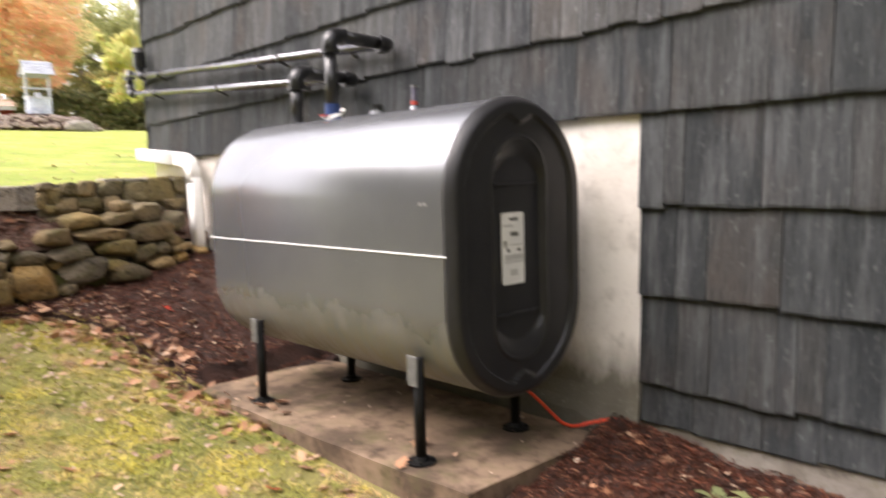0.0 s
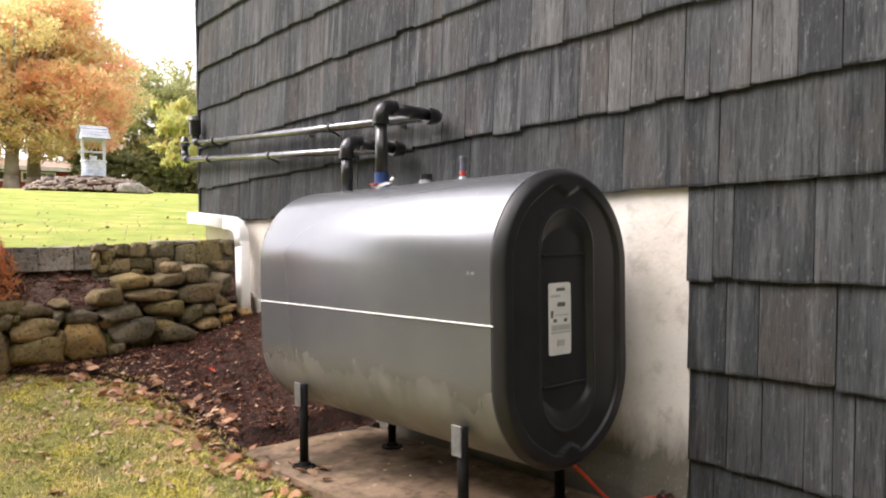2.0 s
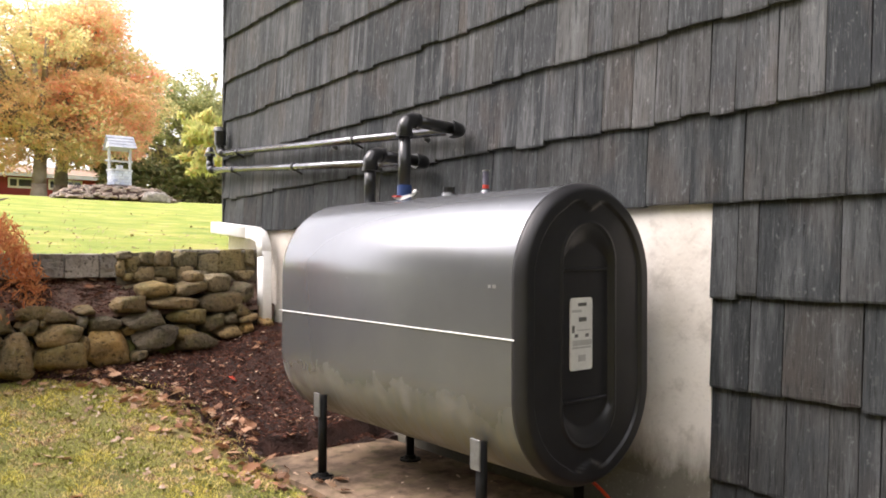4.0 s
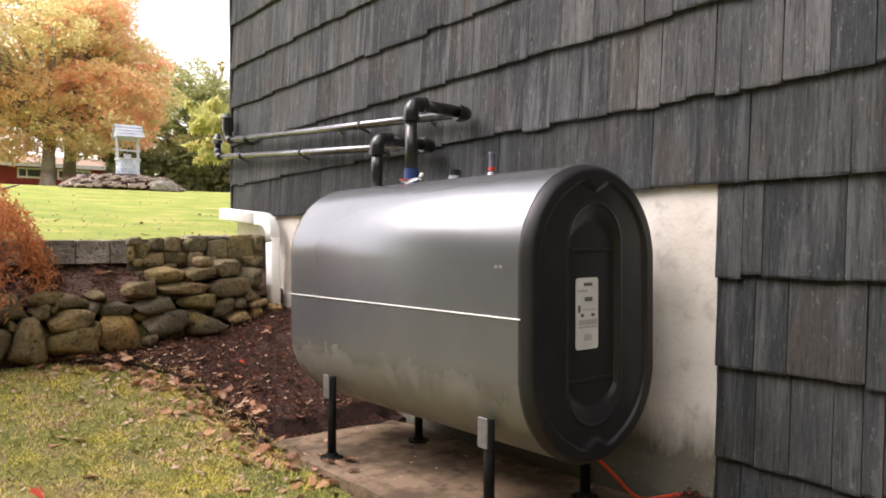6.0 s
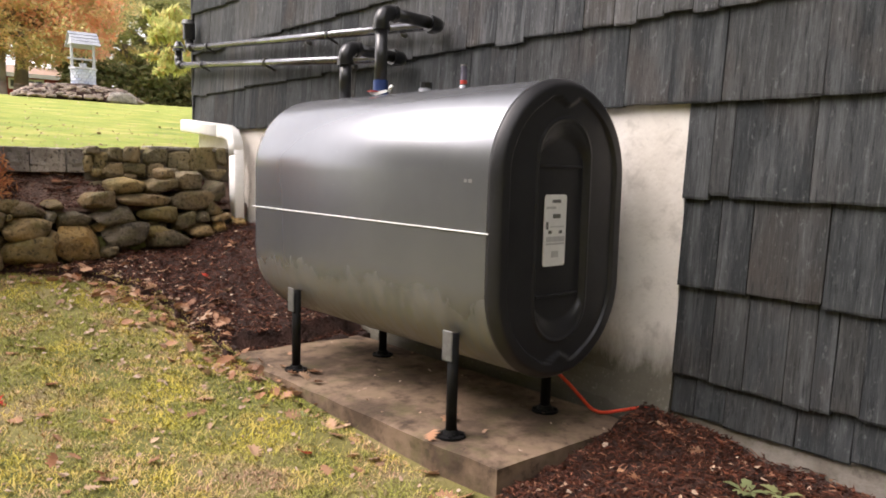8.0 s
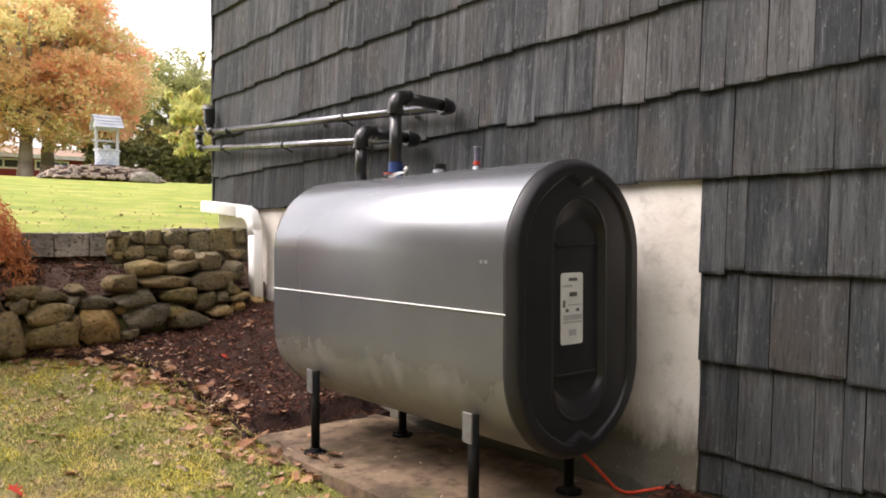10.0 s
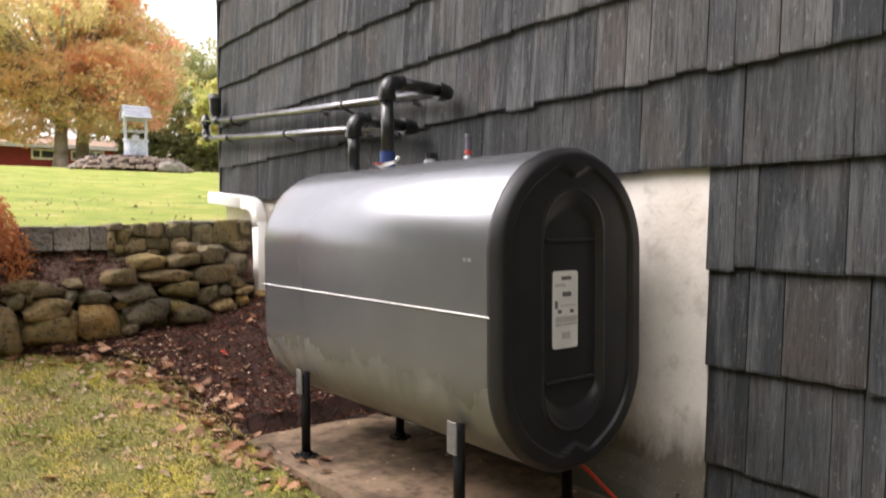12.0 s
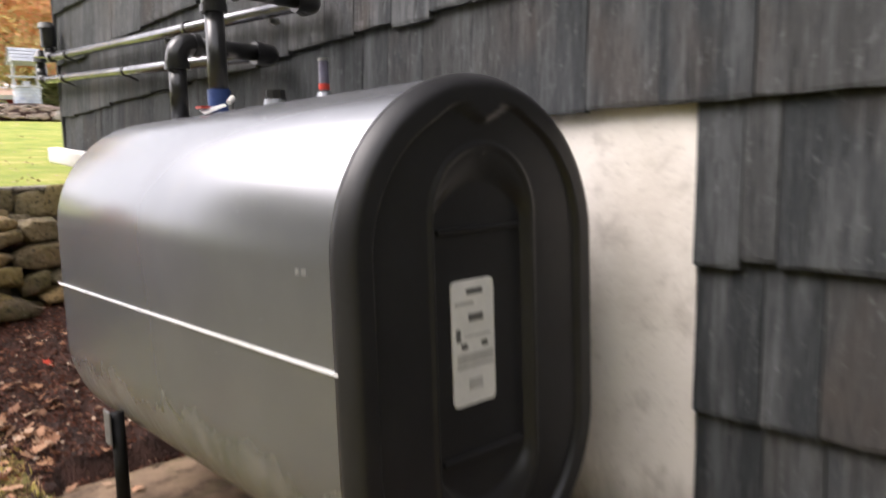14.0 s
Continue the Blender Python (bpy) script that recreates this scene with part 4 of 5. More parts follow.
for x, z, w, h in foot_row + mid_row + top_row:
    me = tan_mesh if (x, z) in ((-1.198, 0.472), (-0.224, 0.531), (-0.068, 0.554)) else rng.choice(stone_meshes)
    set_stone(low_wall, me, x, 3.41 + 0.12 * min(1, max(0, (z - 0.45) / 0.4)), z, w * 1.08, rng.uniform(0.2, 0.28), h * 1.1, rng.uniform(-7, 7))
set_stone(low_wall, upright_mesh, -1.75, 3.39, 0.43, 0.23, 0.24, 0.34, 2)
# Small wedges in the gaps behind.
for _ in range(46):
    x, z = rng.uniform(-1.9, -0.15), rng.uniform(0.36, 0.64)
    set_stone(low_wall, rng.choice(stone_meshes), x, 3.47, z, rng.uniform(0.07, 0.13), 0.1, rng.uniform(0.05, 0.09), rng.uniform(-20, 20))
x = -2.2
while x > -4.5:
    z = 0.3
    while z < 0.62:
        w, h = rng.uniform(0.2, 0.4), rng.uniform(0.12, 0.2)
        set_stone(low_wall, rng.choice(stone_meshes), x + rng.uniform(-0.05, 0.05), 3.43 + 0.1 * (z - 0.3), z + h / 2, w * 1.1, 0.28, h * 1.15, rng.uniform(-6, 6))
        z += h
    x -= 0.27
# Upper wall: squarish stones in rough rows, with a rougher row below them.
upper_row = ((-1.017, 1.069, 0.1, 0.052), (-0.963, 0.992, 0.11, 0.121), (-0.861, 1.039, 0.094, 0.096), (-0.738, 1.043, 0.141, 0.106), (-0.582, 1.042, 0.165, 0.127), (-0.409, 1.01, 0.162, 0.138), (-0.204, 1.022, 0.268, 0.169), (-0.886, 0.939, 0.145, 0.105), (-0.732, 0.938, 0.154, 0.092), (-0.582, 0.925, 0.11, 0.126), (-1.042, 0.984, 0.049, 0.12), (-0.481, 0.914, 0.113, 0.073), (-0.075, 1.041, 0.071, 0.134), (-0.762, 0.888, 0.088, 0.044), (-0.992, 0.914, 0.067, 0.052), (-0.136, 0.909, 0.191, 0.076))
for x, z, w, h in upper_row:
    set_stone(high_wall, rng.choice(wallstone_meshes), x, 3.745, z, w * 1.1, rng.uniform(0.12, 0.17), h * 1.14, rng.uniform(-4, 4))
x = -1.07
while x < -0.05:
    w = rng.uniform(0.1, 0.2)
    for z in (0.66, 0.79):
        set_stone(high_wall, rng.choice(wallstone_meshes), x + w / 2, 3.745, z + rng.uniform(-0.015, 0.015), w, 0.13, 0.135, rng.uniform(-8, 8))
    x += w
tagged(part("wall_cap", box(-0.62, 0.03, 3.70, 3.88, 1.085, 1.112, 0.008), M_GRANITE, high_wall), "flat capping stone")
curb = tagged(part("granite_curb", box(-4.6, -1.06, 3.86, 3.98, 0.7, 1.03), M_MORTAR), "row of cut grey granite blocks edging the upper lawn", "curb", kind="structure")
x = -1.04
widths = [0.13, 0.217, 0.19]
while x > -4.4:
    w = widths.pop(0) if widths else rng.uniform(0.17, 0.26)
    ob = set_stone(curb, rng.choice(granite_meshes), x - w / 2, 3.83, 0.995, w, 0.2, 0.165, rng.uniform(-0.6, 0.6))
    ob.name = "granite_block"
    x -= w + 0.006

# ---- stone mound and wishing well ----
WX, WY = 3.99, 21.5
MX = 3.86
wz = float(ground_z(WX, WY))
mound = raw("mound", [(MX + 1.72 * r * math.cos(a), WY + 1.1 * r * math.sin(a), wz - 0.1 + 0.52 * (1 - r * r) ** 0.5 + 0.04 * r) for r in (0.0, 0.35, 0.6, 0.8, 0.95, 1.0) for a in [2 * math.pi * i / 40 for i in range(40)]], [(40 * j + i, 40 * j + (i + 1) % 40, 40 * j + 40 + (i + 1) % 40, 40 * j + 40 + i) for j in range(5) for i in range(40)], M_MULCH)
tagged(mound, "low earth mound ringed with flat field stones", "mound", kind="structure")
rng = random.Random(8)
for i in range(300):
    a = rng.uniform(math.pi, 2 * math.pi) if i < 270 else rng.uniform(0, math.pi)
    lvl = rng.random()
    r = 1.02 - 0.34 * lvl
    w = rng.uniform(0.09, 0.24)
    set_stone(mound, rng.choice(mound_meshes), MX + 1.72 * r * math.cos(a), WY + 1.1 * r * math.sin(a), wz - 0.03 + 0.36 * lvl, w, 0.2, rng.uniform(0.035, 0.09), rng.uniform(-14, 14))
set_stone(mound, dark_slab, MX + 0.85, WY - 1.0, wz + 0.03, 0.85, 0.5, 0.32, 4)

well = thing("wishing_well", "white painted wooden wishing well on a stone mound", "wishing well")
b0 = wz + 0.41
R = 0.325
base = part("well_base", rod((WX, WY, b0), (WX, WY, b0 + 0.42), R - 0.03, sides=8), M_WELLWHITE, well)
for row in range(5):
    for s in range(16):
        a = 2 * math.pi * (s + 0.5 * (row % 2)) / 16
        m = Matrix.Translation((WX, WY, b0 + 0.05 + 0.082 * row)) @ Matrix.Rotation(a, 4, "Z")
        bm = box(R - 0.035, R, -0.056, 0.056, -0.034, 0.034)
        bmesh.ops.transform(bm, matrix=m, verts=bm.verts)
        part("brick", bm, M_WELLBRICK, base)
part("rim", rod((WX, WY, b0 + 0.42), (WX, WY, b0 + 0.47), R + 0.05, sides=8), M_WELLWHITE, well)
for s in (-1, 1):
    part("post", box(WX + s * 0.29 - 0.035, WX + s * 0.29 + 0.035, WY - 0.035, WY + 0.035, b0 + 0.45, b0 + 1.12, 0.006), M_WELLWHITE, well)
part("crank_bar", rod((WX - 0.4, WY, b0 + 0.72), (WX + 0.36, WY, b0 + 0.72), 0.03, sides=10), M_WELLWHITE, well)
part("bucket", rod((WX, WY, b0 + 0.46), (WX, WY, b0 + 0.6), 0.08, 0.1, 14), M_WELLWHITE, well)
for s in (-1, 1):
    bm = box(-0.36, 0.36, 0.0, 0.57, -0.012, 0.012)
    bmesh.ops.transform(bm, matrix=Matrix.Translation((WX, WY, b0 + 1.45)) @ Matrix.Rotation(0 if s > 0 else math.pi, 4, "Z") @ Matrix.Rotation(radians(-42), 4, "X"), verts=bm.verts)
    roof = part("roof_slope", bm, M_WELLWHITE, well)
    for r in range(4):
        bm = box(-0.38, 0.38, 0.145 * r + 0.016, 0.145 * r + 0.130, 0.014, 0.04)
        bmesh.ops.transform(bm, matrix=Matrix.Translation((WX, WY, b0 + 1.45)) @ Matrix.Rotation(0 if s > 0 else math.pi, 4, "Z") @ Matrix.Rotation(radians(-44), 4, "X"), verts=bm.verts)
        part("roof_board", bm, M_ROOFBOARD, roof)
for s in (-1, 1):
    bm = bmesh.new()
    for dx in (0, 0.02):
        for p in ((-0.34, 1.12), (0.34, 1.12), (0, 1.44)):
            bm.verts.new((WX + s * 0.33 + dx, WY + p[0], b0 + p[1]))
    bmesh.ops.convex_hull(bm, input=bm.verts)
    part("gable", bm, M_WELLWHITE, well)

well.matrix_world = Matrix.Translation((WX, WY, 0)) @ Matrix.Rotation(radians(-3), 4, "Z") @ Matrix.Translation((-WX, -WY, 0))

# ---- far house ----
HX, HY = 0.5, 50.0
hz = 3.33
ranch = thing("ranch_house", "long low red house with a tan roof and white eaves", "house")
part("wall", box(HX - 16, HX + 13, HY, HY + 8, hz, hz + 2.4), M_REDWALL, ranch)
bm = bmesh.new()
for x0 in (HX - 16.6, HX + 13.6):
    for y0, z0 in ((HY - 0.8, hz + 2.36), (HY + 4, hz + 3.3), (HY + 8.8, hz + 2.36)):
        bm.verts.new((x0, y0, z0))
        bm.verts.new((x0, y0, z0 + 0.1))
bmesh.ops.convex_hull(bm, input=bm.verts)
part("roof", bm, M_TANROOF, ranch)
part("eaves", box(HX - 16.6, HX + 13.6, HY - 0.86, HY - 0.78, hz + 2.25, hz + 2.5), M_WELLWHITE, ranch, "white painted fascia")
for wx in (5.15, 7.35, 1.0, -6.0):
    win = part("window", box(HX + wx, HX + wx + 1.95, HY - 0.06, HY - 0.01, hz + 1.60, hz + 2.24), M_WHITE, ranch)
    for q0, q1 in ((0.11, 0.46), (0.57, 1.38), (1.49, 1.84)):
        part("pane", box(HX + wx + q0, HX + wx + q1, HY - 0.1, HY - 0.055, hz + 1.72, hz + 2.13), M_GLASS, win)

# ---- trees and shrubs ----


def leaves(name, centres, size, material, parent, seed, droop=0.0, long=1.0, label=""):
    """Bent leaf sprays scattered at the given centres, joined into one crown."""
    g = np.random.default_rng(seed)
    n = len(centres)
    a = g.normal(size=(n, 3))
    a[:, 2] = a[:, 2] * 0.6 - droop
    a /= np.linalg.norm(a, axis=1, keepdims=True)
    b = np.cross(a, g.normal(size=(n, 3)))
    b /= np.linalg.norm(b, axis=1, keepdims=True)
    c = np.cross(a, b)
    s = size * g.uniform(0.55, 1.35, (n, 1))
    p0, p2 = centres - a * s * long, centres + a * s * long
    mid = centres + c * s * 0.25
    p1, p3 = mid + b * s * 0.55, mid - b * s * 0.55
    v = np.stack([p0, p1, p2, p3], 1).reshape(-1, 3)
    f = [(4 * i, 4 * i + 1, 4 * i + 2, 4 * i + 3) for i in range(n)]
    ob = raw(name, v, f, material, parent)
    return tagged(ob, label)


def crown_points(blobs, n, seed, shell=0.55):
    """Points in clumps spread over a set of ellipsoids, denser near their outsides, with gaps."""
    g = np.random.default_rng(seed)
    out = []
    vol = np.array([bx[3] * bx[4] * bx[5] for bx in blobs]) ** 0.7
    for (x, y, z, rx, ry, rz), share in zip(blobs, vol / vol.sum()):
        k = max(3, int(n * share / 26))
        d = g.normal(size=(k, 3))
        d /= np.linalg.norm(d, axis=1, keepdims=True)
        r = shell + (1.06 - shell) * g.random((k, 1)) ** 0.6
        hub = np.array((x, y, z)) + d * r * (rx, ry, rz)
        pts = np.repeat(hub, 26, 0) + g.normal(size=(k * 26, 3)) * 0.16 * min(rx, ry, rz) * np.array((1.3, 1.3, 0.7))
        out.append(pts)
    return np.concatenate(out)


def limbs(base, fork, tips, r0, r1):
    """A tapered trunk that parts into limbs."""
    bm = bmesh.new()
    b, f = Vector(base), Vector(fork)
    rod(b - Vector((0, 0, 0.3)), b.lerp(f, 0.25), r0 * 1.25, r0, 14, bm)
    rod(b.lerp(f, 0.24), f, r0, r0 * 0.8, 14, bm)
    for t in tips:
        t = Vector(t)
        m = f.lerp(t, 0.5) + Vector((0, 0, 0.08 * (t - f).length))
        rod(f - Vector((0, 0, r0)), m, r0 * 0.6, r1, 9, bm)
        rod(m, t, r1, r1 * 0.25, 7, bm)
    return bm


def tree(name, label, x, y, height, trunk_h, blobs, n, leaf, mats, seed, r0=0.4, low=0.0):
    z = float(ground_z(x, y))
    t = thing(name, label, "tree")
    tips = [(bx[0], bx[1], bx[2]) for bx in blobs if bx[2] > low + 1.6]
    part("trunk", limbs((x, y, z), (x + 0.1, y, z + trunk_h), tips, r0, r0 * 0.35), M_BARK, t, "grey-brown bark", True)
    per = len(mats)
    for i, m in enumerate(mats):
        sub = [bx for k, bx in enumerate(blobs) if k % per == i]
        pts = crown_points(sub, n // per, seed + i)
        ragged = low + 0.35 * np.sin(1.7 * pts[:, 0]) * np.sin(1.3 * pts[:, 1])
        leaves("crown", pts[pts[:, 2] > ragged], leaf, m, t, seed + 10 + i)
    return t


def blob_field(x, y, z, w, d, h, n, seed, size):
    g = random.Random(seed)
    out = []
    for _ in range(n):
        while True:
            p = Vector((g.uniform(-1, 1), g.uniform(-1, 1), g.uniform(-1, 1)))
            if 0.35 < p.length < 1:
                break
        s = size * g.uniform(0.7, 1.3)
        out.append((x + p.x * w, y + p.y * d, z + p.z * h, s, s, s * 0.7))
    return out


z38 = float(ground_z(2, 38))
tree("maple_tree", "large maple in orange and yellow autumn leaf", 5.4, 40.0, 14, 2.6, blob_field(3.6, 40, z38 + 6.0, 5.6, 3.5, 5.2, 66, 3, 1.7), 80000, 0.092, [M_MAPLE, M_MAPLEGREEN, M_MAPLEGREEN, M_MAPLE, M_MAPLEGREEN], 40, 0.34, 5.1)
tree("maple_tree", "large maple in orange-red autumn leaf", 6.7, 41.5, 14, 2.6, blob_field(8.0, 41, z38 + 6.0, 3.0, 3.0, 4.6, 44, 4, 1.5), 64000, 0.092, [M_MAPLERED, M_MAPLE, M_MAPLERED, M_MAPLEGREEN], 60, 0.34, 5.5)
tree("green_tree", "tall green tree turning yellow behind the maples", 17.5, 52.0, 12, 3.0, blob_field(17.0, 52, z38 + 5.4, 6.0, 3.0, 4.6, 44, 6, 1.7) + [(18.95, 52, 13.8, 0.5, 0.4, 0.3), (19.65, 52, 14.3, 0.6, 0.4, 0.3)], 34000, 0.14, [M_GREEN, M_GREEN, M_MAPLEGREEN], 80, 0.45)
for i, (bx, by, w) in enumerate(((11.0, 36.0, 1.8), (13.5, 37.0, 2.0), (9.2, 38.0, 1.5), (16.5, 38.0, 2.0), (12.2, 39.5, 2.6), (14.6, 40.0, 2.4))):
    z = float(ground_z(bx, by))
    bush = thing("bush", "dense dark green bush at the edge of the lawn", "bush", "bushes behind the lawn")
    part("trunk", limbs((bx, by, z), (bx, by, z + 0.5), [(bx - 0.8, by, z + 1.6), (bx + 0.8, by, z + 1.6)], 0.08, 0.03), M_BARK, bush)
    leaves("crown", crown_points(blob_field(bx, by, z + 1.1, w * 0.7, 1.0, 0.8, 9, 50 + i, 0.75), 5000, 90 + i, 0.3), 0.13, M_DARKGREEN, bush, 95 + i)
sz = float(ground_z(3.3, 13.5))
sumac = thing("sapling", "yellow-green sapling with long drooping leaves", "tree")
part("trunk", limbs((3.95, 13.5, sz), (3.85, 13.5, sz + 0.8), [(3.3, 13.3, sz + 1.9), (3.8, 13.6, sz + 2.0), (3.5, 13.2, sz + 1.7), (3.2, 13.4, sz + 1.3)], 0.03, 0.01), M_BARK, sumac)
leaves("crown", crown_points(blob_field(3.42, 13.5, sz + 1.6, 0.50, 0.5, 0.72, 16, 71, 0.30), 700, 72, 0.2), 0.058, M_SUMAC, sumac, 73, 0.9, 2.3)
jap = thing("lacy_maple", "low weeping maple with lacy orange-red leaves", "shrub")
jx, jy = -2.13, 3.74
jz = float(ground_z(jx, jy))
part("trunk", limbs((jx, jy, jz), (jx, jy, jz + 0.4), [(jx + 0.4, jy, jz + 0.6), (jx - 0.4, jy, jz + 0.7), (jx, jy - 0.4, jz + 0.6)], 0.04, 0.015), M_BARK, jap)
g = np.random.default_rng(77)
d = g.normal(size=(9600, 3))
d[:, 2] = np.abs(d[:, 2])
d /= np.linalg.norm(d, axis=1, keepdims=True)
strand = np.repeat(d[:1200], 8, 0) * np.array((0.52, 0.4, 0.55)) * g.uniform(0.85, 1.05, (9600, 1))
fall = np.tile(np.linspace(0, 1, 8), 1200)[:, None]
cen = np.array((jx, jy, jz + 0.1)) + strand * (1 + 0.25 * fall) - np.array((0, 0, 0.34)) * fall ** 1.3 + g.normal(size=(9600, 3)) * 0.012
leaves("crown", cen, 0.0105, M_JAPAN, jap, 78, 1.1, 2.4)

# ---- unseen woods added west and south, to block low sky and darken reflections ----
g = np.random.default_rng(5)
cen = []
for k in range(70):
    a = radians(140 + 145 * k / 69)
    d = 17 + g.uniform(-2, 2)
    x, y = -2 + d * math.cos(a), -2 + d * math.sin(a)
    h = g.uniform(8.5, 12.0)
    z = float(ground_z(x, y))
    n = 190
    u = g.normal(size=(n, 3)) * 0.42
    cen.append(np.array((x, y, z + h * 0.52)) + u * np.array((3.2, 3.2, h * 0.55)))
woods = leaves("far_woods", np.concatenate(cen), 0.6, M_GREEN, None, 6)
tagged(woods, "unseen green woods added behind the garden to block low sky", "woods", kind="stuff")

# ---- fallen leaves ----


def oak_leaf(seed):
    """A curled, lobed dry leaf about ten centimetres long."""
    rng = random.Random(seed)
    bm = bmesh.new()
    n = 11
    half = [0.003, 0.010, 0.034, 0.013, 0.046, 0.014, 0.050, 0.017, 0.036, 0.010, 0.002]
    curl, twist = rng.uniform(-0.2, 1.1), rng.uniform(-1.2, 1.2)
    rows = []
    for i in range(n):
        y = (i / (n - 1) - 0.5) * 0.115
        w = half[i] * rng.uniform(0.75, 1.2)
        row = []
        for sgn in (-1, 0, 1):
            x = sgn * w
            row.append(bm.verts.new((x, y + abs(sgn) * (0.006 if i % 2 == 0 else -0.004), 0.004 + curl * 5.0 * x * x * 1.6 + curl * 2.2 * y * y + twist * x * y * 6 + rng.uniform(0, 0.003))))
        rows.append(row)
    for a, b in zip(rows, rows[1:]):
        for k in (0, 1):
            bm.faces.new((a[k], a[k + 1], b[k + 1], b[k]))
    rod((0, -0.0575, 0.006 + curl * 0.007), (0.004, -0.09, 0.004), 0.0012, sides=4, bm=bm)
    me = bpy.data.meshes.new("fallen_leaf")
    bm.to_mesh(me)
    bm.free()
    me.materials.append(M_LEAF)
    for p in me.polygons:
        p.use_smooth = True
    return me


leaf_meshes = [oak_leaf(s) for s in range(7)]


def surface(x, y):
    """Top of what lies open to the sky at a place on the low ground."""
    if -0.86 < x < -0.06 and -0.11 < y < 1.86:
        return 0.001
    z = float(ground_z(x, y))
    for kind in ("back", "near"):
        if mulch_inside(np.float64(x), np.float64(y), kind):
            z = max(z, float(mulch_height(x, y)))
    return z


rng = random.Random(21)
spots, heaps = [], []
for _ in range(105):
    spots.append((rng.uniform(-2.9, -0.9), rng.uniform(-0.9, 3.3)))
for _ in range(52):
    t = rng.random()
    spots.append((-1.0 + rng.gauss(0, 0.13), 1.2 + 2.1 * t))
for _ in range(22):
    spots.append((rng.gauss(-0.98, 0.09), rng.uniform(-0.1, 1.5)))
for cx, cy, n in ((-1.09, 2.4, 11), (-0.87, 2.16, 14), (-1.05, 1.95, 5), (-1.81, 0.74, 5), (-1.97, 0.95, 3), (-0.93, 1.66, 13), (-0.95, 1.45, 7), (-0.92, 1.1, 6), (-1.15, 2.75, 10), (-1.3, 3.1, 10), (-0.95, 2.28, 8), (-1.38, 3.2, 12), (-1.65, 3.33, 9), (-1.02, 2.62, 9), (-1.2, 2.95, 10), (-0.8, 2.5, 7)):
    heaps += [(cx + rng.gauss(0, 0.07), cy + rng.gauss(0, 0.07)) for _ in range(n)]
for _ in range(26):
    spots.append((rng.uniform(-0.8, -0.05), rng.uniform(1.9, 3.3)))
for _ in range(12):
    spots.append((rng.uniform(-0.7, -0.06), rng.uniform(-1.2, -0.2)))
for _ in range(5):
    spots.append((rng.uniform(-0.85, -0.6), rng.uniform(0.0, 1.8)))
for x, y in spots:
    s = rng.uniform(0.3, 0.78)
    ob = new("fallen_leaf", rng.choice(leaf_meshes))
    ob.matrix_world = Matrix.Translation((x, y, surface(x, y) + 0.006)) @ Euler((rng.uniform(-0.5, 0.5), rng.uniform(-0.5, 0.5), rng.uniform(0, 6.28))).to_matrix().to_4x4() @ Matrix.Diagonal((s, s, s, 1))
    tagged(ob, "curled dry brown oak leaf lying on the ground", "leaf", "fallen leaves")
drift_v, drift_f = [], []
for x, y in heaps:
    s = rng.uniform(0.4, 0.8)
    me = rng.choice(leaf_meshes)
    m = Matrix.Translation((x, y, surface(x, y) + 0.010 + rng.uniform(0, 0.012))) @ Euler((rng.uniform(-0.7, 0.7), rng.uniform(-0.7, 0.7), rng.uniform(0, 6.28))).to_matrix().to_4x4() @ Matrix.Diagonal((s, s, s, 1))
    o = len(drift_v)
    drift_v += [tuple(m @ v.co) for v in me.vertices]
    drift_f += [[o + i for i in p.vertices] for p in me.polygons]
tagged(raw("leaf_drift", drift_v, drift_f, M_LEAF, smooth=True), "drifts of curled brown oak leaves along the bed's edge", "leaf drift", kind="stuff")

for _ in range(22):
    x, y, s = rng.uniform(-2.0, -0.6), rng.uniform(3.56, 3.78), rng.uniform(0.35, 0.7)
    ob = new("fallen_leaf", rng.choice(leaf_meshes))
    ob.matrix_world = Matrix.Translation((x, y, float(ground_z(min(x, -1.1), y)) + 0.045)) @ Euler((rng.uniform(-0.4, 0.4), rng.uniform(-0.4, 0.4), rng.uniform(0, 6.28))).to_matrix().to_4x4() @ Matrix.Diagonal((s, s, s, 1))
    tagged(ob, "curled dry brown oak leaf lying on the planted bed", "leaf", "fallen leaves")
for _ in range(26):
    x, y, s = rng.uniform(-1.5, -0.06), rng.uniform(3.93, 4.15), rng.uniform(0.3, 0.6)
    ob = new("fallen_leaf", rng.choice(leaf_meshes))
    ob.matrix_world = Matrix.Translation((x, y, float(ground_z(x, y)) + 0.02)) @ Euler((rng.uniform(-0.6, 0.6), rng.uniform(-0.6, 0.6), rng.uniform(0, 6.28))).to_matrix().to_4x4() @ Matrix.Diagonal((s, s, s, 1))
    tagged(ob, "curled dry brown leaf caught behind the stone wall", "leaf", "fallen leaves")
red_mesh = leaf_meshes[2].copy()
red_mesh.materials.clear()
red_mesh.materials.append(M_REDLEAF)
for x, y, s in ((-2.02, 1.62, 0.8), (-1.2, 0.55, 0.6), (-0.62, 2.75, 0.7), (-2.3, 0.9, 0.55)):
    ob = new("fallen_leaf", red_mesh)
    ob.matrix_world = Matrix.Translation((x, y, surface(x, y) + 0.012)) @ Euler((0.5, 0.2, x * 9)).to_matrix().to_4x4() @ Matrix.Diagonal((s, s, s, 1))
    tagged(ob, "bright red maple leaf lying on the ground", "leaf", "fallen leaves")


